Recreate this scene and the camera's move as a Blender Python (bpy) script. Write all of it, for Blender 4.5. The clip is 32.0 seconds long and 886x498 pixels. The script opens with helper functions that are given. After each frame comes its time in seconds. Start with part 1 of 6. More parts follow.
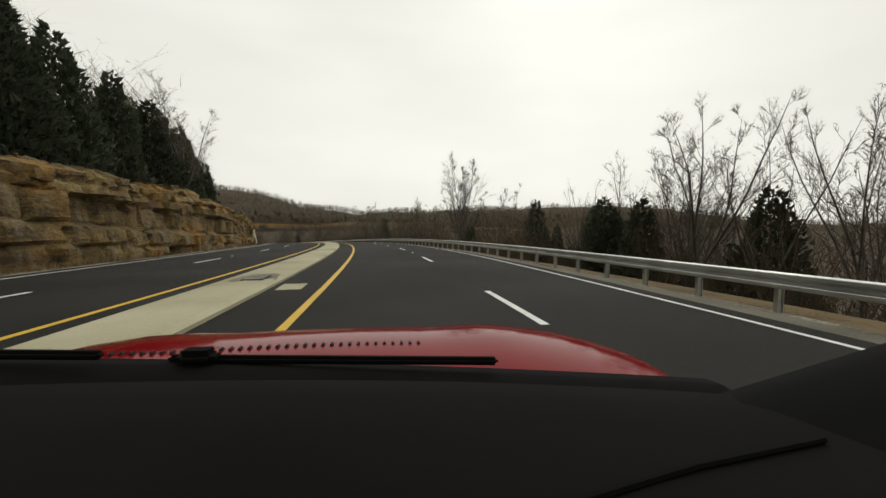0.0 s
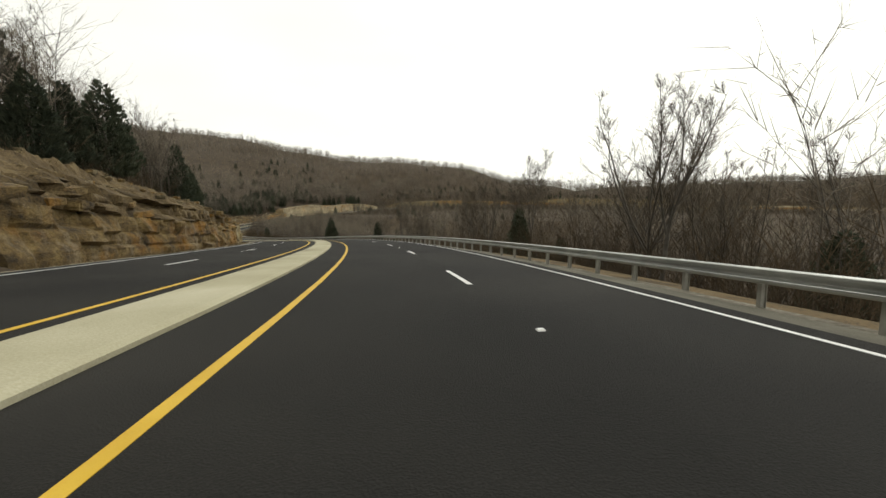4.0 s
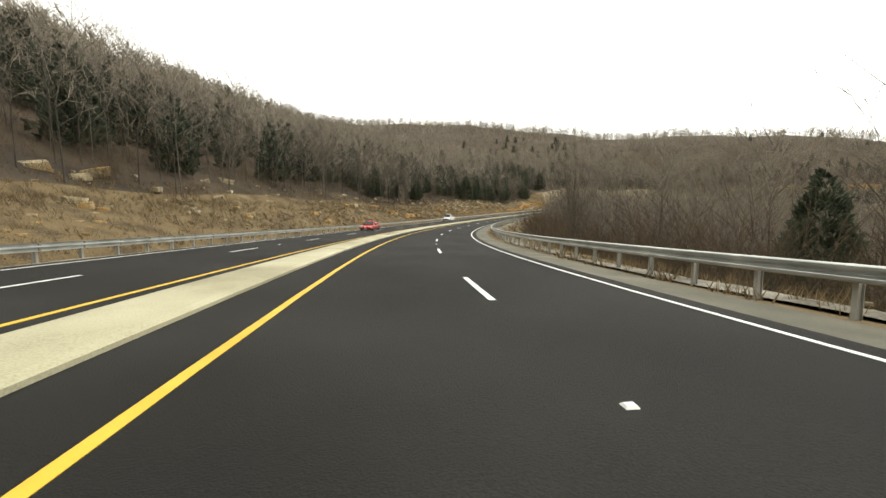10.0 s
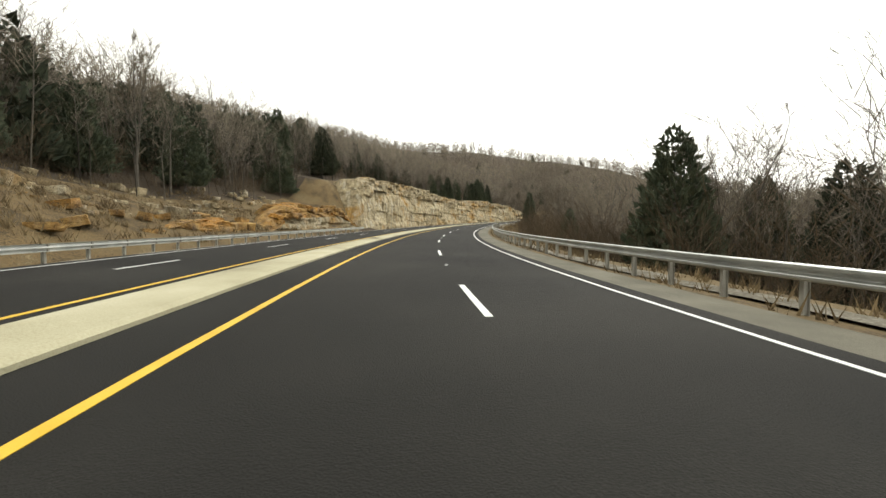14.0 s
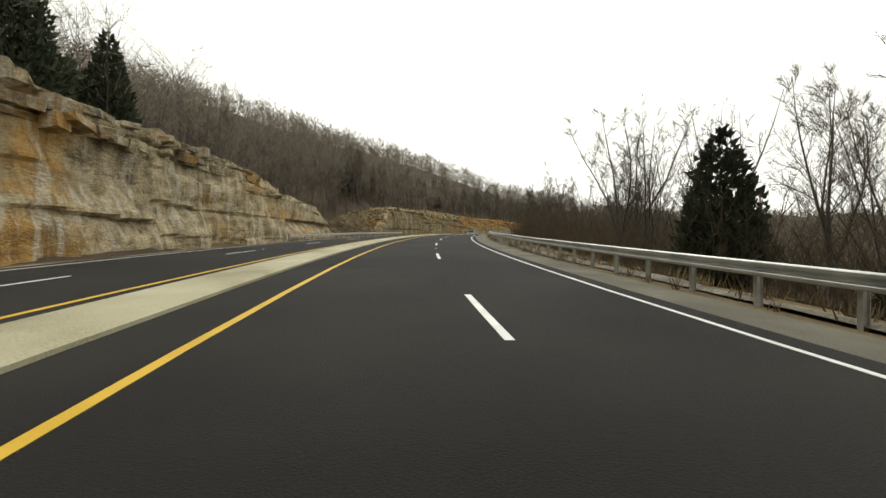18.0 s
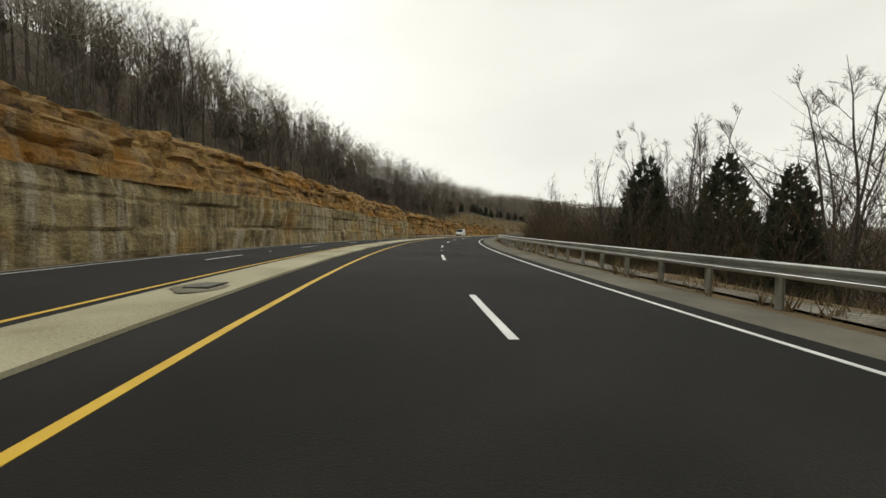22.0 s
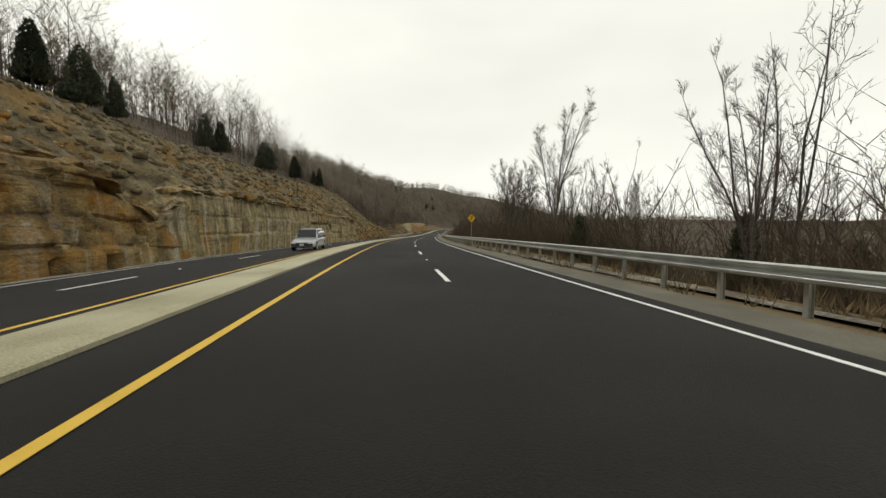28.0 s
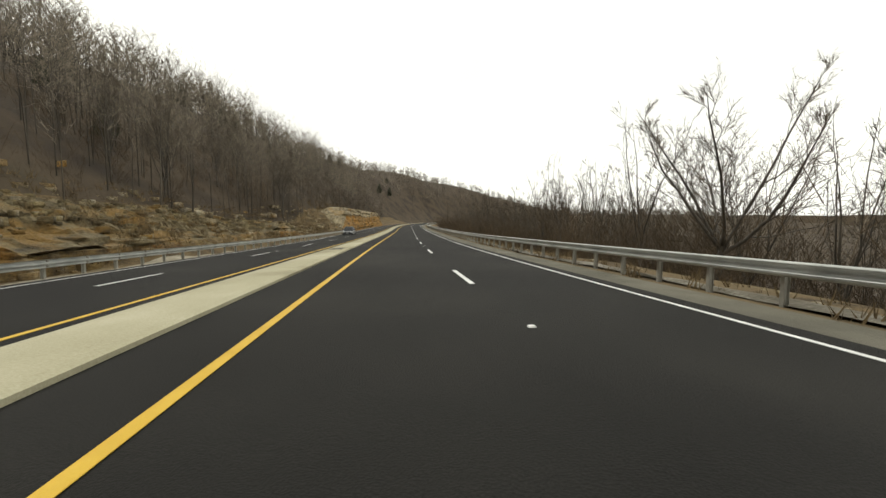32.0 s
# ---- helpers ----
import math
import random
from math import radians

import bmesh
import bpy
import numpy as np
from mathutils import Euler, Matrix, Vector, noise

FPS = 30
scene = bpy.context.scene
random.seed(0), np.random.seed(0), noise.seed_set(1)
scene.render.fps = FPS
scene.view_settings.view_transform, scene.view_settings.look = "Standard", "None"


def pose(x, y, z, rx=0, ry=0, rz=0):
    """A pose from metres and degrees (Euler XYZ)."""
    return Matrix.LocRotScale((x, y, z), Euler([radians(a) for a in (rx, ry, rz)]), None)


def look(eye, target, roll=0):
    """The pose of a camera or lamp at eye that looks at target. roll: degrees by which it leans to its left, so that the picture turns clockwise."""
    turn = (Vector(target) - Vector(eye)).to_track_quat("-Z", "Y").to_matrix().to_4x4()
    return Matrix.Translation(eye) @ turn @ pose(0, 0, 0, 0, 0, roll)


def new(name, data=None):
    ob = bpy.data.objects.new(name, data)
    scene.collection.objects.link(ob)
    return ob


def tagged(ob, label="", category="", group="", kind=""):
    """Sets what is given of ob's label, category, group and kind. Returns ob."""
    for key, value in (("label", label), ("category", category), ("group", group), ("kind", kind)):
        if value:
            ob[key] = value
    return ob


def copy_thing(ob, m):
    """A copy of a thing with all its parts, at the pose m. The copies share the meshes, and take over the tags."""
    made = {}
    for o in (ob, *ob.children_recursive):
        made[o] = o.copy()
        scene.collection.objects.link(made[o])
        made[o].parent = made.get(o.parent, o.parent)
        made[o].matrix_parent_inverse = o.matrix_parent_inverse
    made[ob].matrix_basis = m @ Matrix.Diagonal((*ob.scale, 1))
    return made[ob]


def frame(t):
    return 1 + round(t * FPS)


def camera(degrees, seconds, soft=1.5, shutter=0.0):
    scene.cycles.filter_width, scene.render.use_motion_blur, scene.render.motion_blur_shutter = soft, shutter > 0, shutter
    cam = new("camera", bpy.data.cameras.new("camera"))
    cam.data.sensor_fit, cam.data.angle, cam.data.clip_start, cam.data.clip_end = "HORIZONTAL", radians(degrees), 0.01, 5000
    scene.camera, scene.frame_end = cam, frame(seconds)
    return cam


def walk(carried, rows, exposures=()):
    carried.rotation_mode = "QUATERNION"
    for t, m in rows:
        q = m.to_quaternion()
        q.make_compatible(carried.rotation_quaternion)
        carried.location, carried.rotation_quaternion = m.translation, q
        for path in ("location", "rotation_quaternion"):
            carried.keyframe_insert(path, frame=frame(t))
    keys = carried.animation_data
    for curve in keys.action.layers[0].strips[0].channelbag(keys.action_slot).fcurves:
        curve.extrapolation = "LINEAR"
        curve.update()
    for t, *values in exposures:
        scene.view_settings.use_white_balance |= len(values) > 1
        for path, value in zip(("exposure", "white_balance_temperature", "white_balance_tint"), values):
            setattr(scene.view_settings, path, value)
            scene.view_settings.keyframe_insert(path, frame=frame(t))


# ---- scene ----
# ---- alignment of the highway: curvature (1e-6 per metre) and vertical curvature (1e-7 per metre) at even steps ----
BEND = [1094, 1665, 2231, 2784, 3272, 3542, 3861, 4237, 3957, 3597, 3649, 3883, 4146, 4161, 4046, 3968, 4051, 4106, 4366, 4658, 3791, 2221, 863, -153, -961, -1776, -2911, -4132, -4916, -5144, -4774, -4144, -3730, -3469, -3327, -3329, -3705, -4113, -4177, -3871, -3579, -3382, -3381, -3569, -3794, -3844, -3785, -3963, -4299, -4278, -3777, -3314, -3074, -3068, -3299, -3639, -4091, -4528, -4726, -4588, -4267, -3461, -2385, -1530, -1285, -1468, -1533, -1401, -1179, -975, -869, -894, -1060, -1274, -1548, -1680, -1539, -1038, -403, -83, -189, -334, -485, -655, -843, -829, -489, -92, 248, 497, 643, 711, 719, 685, 622, 540, 448, 350, 250, 149, 49, -51]
DIP = [-4544, -4297, -3418, -3285, -3331, -3188, -3018, -2557, -2159, -2821, -2428, -104, 3092, 4167, 3990, 4310, 5094, 5205, 4833, 4410, 3833, 3675, 4049, 3704, 2392, 1514, 1036, 904, 754, -187, -1646, -2821, -3981, -4254, -3776, -3325, -2269, -845, 110, -216, -941, -1997, -2807, -2911, -2314, -1571, -897, -310, 530, 1303, 2423, 2815, 2283, 1631, 1155, 810, 566, 400, 295, 237, 213]
DRIVE = [
    (0.0, 6.38, -2.16, -7.70, -2.83),
    (0.5, 23.13, -2.24, -7.30, -2.97),
    (1.0, 39.89, -2.29, -6.99, -3.06),
    (1.5, 56.70, -2.25, -6.98, -3.02),
    (2.0, 73.58, -2.18, -7.03, -2.94),
    (2.5, 90.56, -2.07, -6.99, -2.89),
    (3.0, 107.59, -1.97, -6.91, -2.87),
    (3.5, 124.60, -1.90, -6.82, -2.94),
    (4.0, 141.60, -1.86, -6.70, -3.08),
    (4.5, 158.65, -1.85, -6.58, -3.23),
    (5.0, 175.80, -1.87, -6.46, -3.31),
    (5.5, 193.10, -1.93, -6.36, -3.26),
    (6.0, 210.57, -2.02, -6.28, -3.08),
    (6.5, 227.84, -1.98, -6.52, -2.95),
    (7.0, 245.15, -1.87, -6.60, -2.90),
    (7.5, 262.75, -1.70, -5.66, -3.01),
    (8.0, 280.52, -1.62, -4.97, -3.13),
    (8.5, 298.44, -1.93, -6.03, -3.05),
    (9.0, 316.42, -2.21, -7.31, -2.52),
    (9.5, 334.23, -1.98, -7.55, -3.05),
    (10.0, 352.22, -1.69, -7.52, -3.16),
    (10.5, 370.76, -1.71, -7.67, -3.21),
    (11.0, 389.51, -1.74, -7.62, -3.24),
    (11.5, 408.26, -1.51, -6.92, -3.23),
    (12.0, 427.12, -1.27, -6.19, -3.22),
    (12.5, 446.12, -1.25, -5.97, -3.22),
    (13.0, 465.25, -1.28, -6.01, -3.22),
    (13.5, 484.50, -1.27, -6.35, -3.22),
    (14.0, 503.88, -1.25, -6.59, -3.24),
    (14.5, 523.45, -1.21, -6.28, -3.30),
    (15.0, 542.96, -1.19, -6.09, -3.37),
    (15.5, 562.38, -1.17, -6.01, -3.44),
    (16.0, 581.62, -1.19, -6.03, -3.48),
    (16.5, 600.58, -1.23, -6.12, -3.44),
    (17.0, 619.24, -1.32, -6.27, -3.31),
    (17.5, 637.60, -1.34, -6.75, -3.26),
    (18.0, 655.57, -1.29, -7.12, -3.25),
    (18.5, 672.91, -1.10, -6.85, -3.20),
    (19.0, 690.05, -0.92, -6.35, -3.16),
    (19.5, 707.44, -0.92, -5.79, -3.16),
    (20.0, 724.87, -0.99, -5.40, -3.19),
    (20.5, 742.31, -1.07, -5.61, -3.24),
    (21.0, 759.75, -1.17, -6.01, -3.28),
    (21.5, 777.19, -1.24, -6.35, -3.27),
    (22.0, 794.53, -1.30, -6.64, -3.23),
    (22.5, 811.65, -1.32, -6.75, -3.18),
    (23.0, 828.72, -1.33, -6.79, -3.10),
    (23.5, 846.05, -1.35, -6.69, -2.93),
    (24.0, 863.11, -1.41, -6.80, -2.79),
    (24.5, 879.40, -1.52, -7.51, -2.81),
    (25.0, 896.72, -1.53, -7.57, -2.84),
    (25.5, 914.99, -1.45, -7.07, -2.86),
    (26.0, 933.69, -1.36, -6.52, -2.88),
    (26.5, 952.33, -1.37, -6.42, -2.86),
    (27.0, 970.82, -1.48, -6.86, -2.80),
    (27.5, 989.86, -1.46, -7.30, -2.83),
    (28.0, 1009.17, -1.39, -7.56, -2.88),
    (28.5, 1028.59, -1.34, -7.44, -2.87),
    (29.0, 1047.93, -1.33, -7.10, -2.86),
    (29.5, 1066.83, -1.48, -6.52, -2.85),
    (30.0, 1085.66, -1.67, -6.05, -2.86),
    (30.5, 1104.79, -1.82, -6.21, -2.89),
    (31.0, 1123.77, -1.91, -6.55, -2.91),
    (31.5, 1142.15, -1.88, -6.76, -2.88),
    (32.0, 1160.32, -1.80, -6.95, -2.83),
]
STEP = 0.95
STATION = np.arange(-19.0, 2300.0, STEP)
_bend = np.interp(STATION, -19.0 + 14.25 * np.arange(len(BEND)), BEND) * 1e-6
_bend = np.where(STATION > 1250, np.interp(STATION, [1250, 1330, 1900, 2300], [300e-6, -1900e-6, -1900e-6, 0]), _bend)
_dip = np.interp(STATION, -19.0 + 23.75 * np.arange(len(DIP)), DIP, right=0) * 1e-7
HEADING = np.cumsum(_bend) * STEP
GRADE = np.cumsum(_dip) * STEP
ROAD_X = np.cumsum(-np.sin(HEADING)) * STEP
ROAD_Y = np.cumsum(np.cos(HEADING)) * STEP
ROAD_Z = np.cumsum(GRADE) * STEP
EYE_HEIGHT = 1.31


def along(values, s):
    return np.interp(s, STATION, values)


def spot(s, o=0.0, up=0.0):
    """World place at station s, o metres to the right of the lane line, up above the road's grade line."""
    q = along(HEADING, s)
    return np.stack(np.broadcast_arrays(along(ROAD_X, s) + o * np.cos(q), along(ROAD_Y, s) + o * np.sin(q), along(ROAD_Z, s) + up), -1)


def stand(s, o, up=0.0, turn=0.0):
    """Upright pose at station s, facing along the road, turned by that many degrees."""
    x, y, z = spot(s, o, up)
    return pose(x, y, z, 0, 0, math.degrees(along(HEADING, s)) + turn)


cam = camera(95.7, 32.0, soft=1.5, shutter=0.0)
ROWS = []
for t, s, o, swing, tip in DRIVE:
    x, y, z = spot(s, o, EYE_HEIGHT)
    ROWS.append((t, pose(x, y, z, 90 + tip + math.degrees(along(GRADE, s)), 0.0, math.degrees(along(HEADING, s)) + swing)))
walk(cam, ROWS, [(0, -0.34), (2.0, -0.2), (3.5, -0.05), (5.5, 0.5), (7.0, 0.82), (11.0, 0.88), (14.0, 0.72), (17.0, 0.48), (18.5, 0.1), (20.0, -0.1), (22.0, -0.22), (24.0, -0.22), (28.0, -0.1), (30.0, 0.05), (32.0, 0.2)])

# ---- light: a bright overcast sky and a weak, broad sun behind it ----
world = bpy.data.worlds.new("overcast")
scene.world = world
world.use_nodes = True
wn, wl = world.node_tree.nodes, world.node_tree.links
wn.clear()
sky = wn.new("ShaderNodeTexSky")
sky.sky_type, sky.sun_disc = "NISHITA", False
sky.sun_elevation, sky.sun_rotation = radians(38), radians(20)
sky.air_density, sky.dust_density = 1.0, 3.0
bright = wn.new("ShaderNodeRGBToBW")
wl.new(sky.outputs[0], bright.inputs[0])
coord = wn.new("ShaderNodeTexCoord")
cloud = wn.new("ShaderNodeTexNoise")
cloud.inputs["Scale"].default_value, cloud.inputs["Detail"].default_value = 1.5, 3.0
stretch = wn.new("ShaderNodeMapping")
stretch.inputs["Scale"].default_value = (1, 1, 3.0)
wl.new(coord.outputs["Generated"], stretch.inputs[0])
wl.new(stretch.outputs[0], cloud.inputs["Vector"])
veil = wn.new("ShaderNodeMapRange")
veil.inputs["From Min"].default_value, veil.inputs["From Max"].default_value = 0.3, 0.7
veil.inputs["To Min"].default_value, veil.inputs["To Max"].default_value = 10.3, 12.2
wl.new(cloud.outputs["Fac"], veil.inputs["Value"])
mixs = wn.new("ShaderNodeMix")
mixs.data_type = "FLOAT"
mixs.inputs["Factor"].default_value = 0.9
wl.new(bright.outputs[0], mixs.inputs["A"])
wl.new(veil.outputs[0], mixs.inputs["B"])
tint = wn.new("ShaderNodeMix")
tint.data_type, tint.blend_type = "RGBA", "MULTIPLY"
tint.inputs["Factor"].default_value = 1.0
tint.inputs["B"].default_value = (1.0, 0.993, 0.905, 1)
wl.new(mixs.outputs[0], tint.inputs["A"])
back = wn.new("ShaderNodeBackground")
back.inputs["Strength"].default_value = 0.1
wl.new(tint.outputs["Result"], back.inputs["Color"])
wout = wn.new("ShaderNodeOutputWorld")
wl.new(back.outputs[0], wout.inputs[0])
sun = new("sun", bpy.data.lights.new("sun", "SUN"))
sun.data.energy, sun.data.angle, sun.data.color = 0.6, radians(25), (1.0, 0.97, 0.92)
sun.matrix_world = look((0, 0, 100), (math.sin(radians(20)) * -60, math.cos(radians(20)) * -60, 30))


# ---- materials ----
def material(name, stops, scale=1.0, rough=0.9, bump=0.0, bump_scale=20.0, metal=0.0, stretch=(1, 1, 1), detail=6.0, vary=0.0, vary_on="object", fine=0.25, coat=0.0, shine=0.35):
    """Noise-coloured surface: stops are (position, colour); a second, finer noise and an optional per-piece change of value."""
    m = bpy.data.materials.new(name)
    m.use_nodes = True
    n, l = m.node_tree.nodes, m.node_tree.links
    b = n["Principled BSDF"]
    b.inputs["Roughness"].default_value, b.inputs["Metallic"].default_value = rough, metal
    b.inputs["Coat Weight"].default_value = coat
    b.inputs["Specular IOR Level"].default_value = shine
    tc = n.new("ShaderNodeTexCoord")
    mp = n.new("ShaderNodeMapping")
    mp.inputs["Scale"].default_value = stretch
    geo = n.new("ShaderNodeNewGeometry")
    l.new(geo.outputs["Position"], mp.inputs[0])
    big = n.new("ShaderNodeTexNoise")
    big.inputs["Scale"].default_value, big.inputs["Detail"].default_value = scale, detail
    l.new(mp.outputs[0], big.inputs["Vector"])
    small = n.new("ShaderNodeTexNoise")
    small.inputs["Scale"].default_value, small.inputs["Detail"].default_value = bump_scale, 5.0
    l.new(mp.outputs[0], small.inputs["Vector"])
    add = n.new("ShaderNodeMath")
    add.operation = "MULTIPLY_ADD"
    l.new(small.outputs["Fac"], add.inputs[0])
    add.inputs[1].default_value = fine
    l.new(big.outputs["Fac"], add.inputs[2])
    sub = n.new("ShaderNodeMath")
    sub.operation = "SUBTRACT"
    l.new(add.outputs[0], sub.inputs[0])
    sub.inputs[1].default_value = fine * 0.5
    ramp = n.new("ShaderNodeValToRGB")
    while len(ramp.color_ramp.elements) < len(stops):
        ramp.color_ramp.elements.new(0.5)
    for e, (p, c) in zip(ramp.color_ramp.elements, stops):
        e.position, e.color = p, (*c, 1)
    l.new(sub.outputs[0], ramp.inputs[0])
    colour = ramp.outputs[0]
    if vary:
        hsv = n.new("ShaderNodeHueSaturation")
        mr = n.new("ShaderNodeMapRange")
        mr.inputs["To Min"].default_value, mr.inputs["To Max"].default_value = 1 - vary, 1 + vary
        if vary_on == "object":
            oi = n.new("ShaderNodeObjectInfo")
            l.new(oi.outputs["Random"], mr.inputs["Value"])
        else:
            l.new(geo.outputs["Random Per Island"], mr.inputs["Value"])
        l.new(mr.outputs[0], hsv.inputs["Value"])
        l.new(colour, hsv.inputs["Color"])
        colour = hsv.outputs[0]
    l.new(colour, b.inputs["Base Color"])
    if bump:
        bp = n.new("ShaderNodeBump")
        bp.inputs["Strength"].default_value, bp.inputs["Distance"].default_value = bump, 0.05
        l.new(small.outputs["Fac"], bp.inputs["Height"])
        l.new(bp.outputs[0], b.inputs["Normal"])
    return m


def plain(name, colour, rough=0.6, metal=0.0, coat=0.0):
    v = tuple(c * 0.85 for c in colour)
    return material(name, [(0.35, v), (0.65, colour)], 3.0, rough, 0.0, 40.0, metal, coat=coat)


ASPHALT = material("asphalt", [(0.32, (0.0090, 0.0086, 0.0076)), (0.52, (0.0155, 0.0149, 0.0130)), (0.72, (0.026, 0.0247, 0.0212))], 0.22, 0.85, 0.45, 60.0, fine=0.5, shine=0.19)
SHOULDER = material("shoulder_gravel", [(0.3, (0.098, 0.092, 0.070)), (0.55, (0.142, 0.133, 0.102)), (0.75, (0.195, 0.184, 0.142))], 0.6, 0.95, 0.5, 45.0, fine=0.6)
CONCRETE = material("median_concrete", [(0.28, (0.25, 0.228, 0.145)), (0.45, (0.37, 0.343, 0.228)), (0.6, (0.42, 0.392, 0.27)), (0.75, (0.49, 0.462, 0.335))], 0.35, 0.9, 0.25, 35.0, fine=0.5)
YELLOW = material("yellow_paint", [(0.3, (0.55, 0.34, 0.02)), (0.7, (0.66, 0.43, 0.04))], 2.0, 0.6, 0.1, 60.0)
WHITE = material("white_paint", [(0.3, (0.62, 0.62, 0.60)), (0.7, (0.80, 0.80, 0.78))], 2.0, 0.6, 0.1, 60.0)
STEEL = material("galvanised_steel", [(0.3, (0.36, 0.37, 0.355)), (0.7, (0.55, 0.56, 0.53))], 1.5, 0.42, 0.06, 30.0, metal=0.9)
POST = material("post_steel", [(0.3, (0.24, 0.235, 0.205)), (0.7, (0.36, 0.35, 0.31))], 3.0, 0.75, 0.1, 30.0, metal=0.1)
LITTER = material("leaf_litter", [(0.30, (0.028, 0.020, 0.0125)), (0.48, (0.053, 0.038, 0.023)), (0.62, (0.078, 0.056, 0.033)), (0.75, (0.052, 0.041, 0.024))], 0.12, 1.0, 0.8, 9.0, fine=0.6)
GRASS = material("dry_verge", [(0.30, (0.045, 0.034, 0.018)), (0.42, (0.095, 0.066, 0.031)), (0.52, (0.165, 0.112, 0.050)), (0.62, (0.105, 0.078, 0.037)), (0.75, (0.20, 0.152, 0.082))], 0.5, 1.0, 0.9, 12.0, fine=0.9)
EARTH = material("brown_earth", [(0.30, (0.05, 0.037, 0.020)), (0.5, (0.105, 0.074, 0.036)), (0.72, (0.165, 0.122, 0.060))], 0.6, 1.0, 0.9, 10.0, fine=0.9)
GRAVEL = material("limestone_gravel", [(0.3, (0.20, 0.178, 0.130)), (0.55, (0.31, 0.28, 0.21)), (0.75, (0.43, 0.395, 0.31))], 1.2, 1.0, 0.8, 14.0, fine=0.7)
DULL_GRAVEL = material("dusty_gravel", [(0.3, (0.10, 0.088, 0.065)), (0.55, (0.17, 0.155, 0.12)), (0.75, (0.30, 0.28, 0.23))], 0.9, 1.0, 0.8, 12.0, fine=0.9)
BARK = material("grey_bark", [(0.3, (0.06, 0.053, 0.044)), (0.6, (0.105, 0.095, 0.08)), (0.8, (0.19, 0.175, 0.15))], 2.0, 1.0, 0.4, 14.0, vary=0.25)
# Darker than the hill twigs: the shade of backlit silhouettes is in the colour.
TWIG = material("bare_twigs", [(0.3, (0.085, 0.070, 0.051)), (0.7, (0.155, 0.129, 0.095))], 0.5, 1.0, vary=0.25)
# Hillside haze is put into this colour: twigs paler than the roadside ones.
WOODS = material("haze_pale_woods", [(0.3, (0.150, 0.126, 0.095)), (0.55, (0.225, 0.192, 0.148)), (0.75, (0.31, 0.268, 0.210))], 0.03, 1.0, vary=0.35, vary_on="island", bump_scale=0.4)
STEMS = material("woodland_stems", [(0.3, (0.055, 0.047, 0.037)), (0.6, (0.095, 0.083, 0.066)), (0.8, (0.17, 0.152, 0.125))], 0.35, 1.0, vary=0.45, vary_on="island", bump_scale=3.0)
CEDAR = material("cedar_foliage", [(0.3, (0.045, 0.058, 0.038)), (0.55, (0.075, 0.090, 0.056)), (0.75, (0.11, 0.115, 0.070))], 1.2, 0.95, vary=0.3, fine=0.5, bump_scale=10)


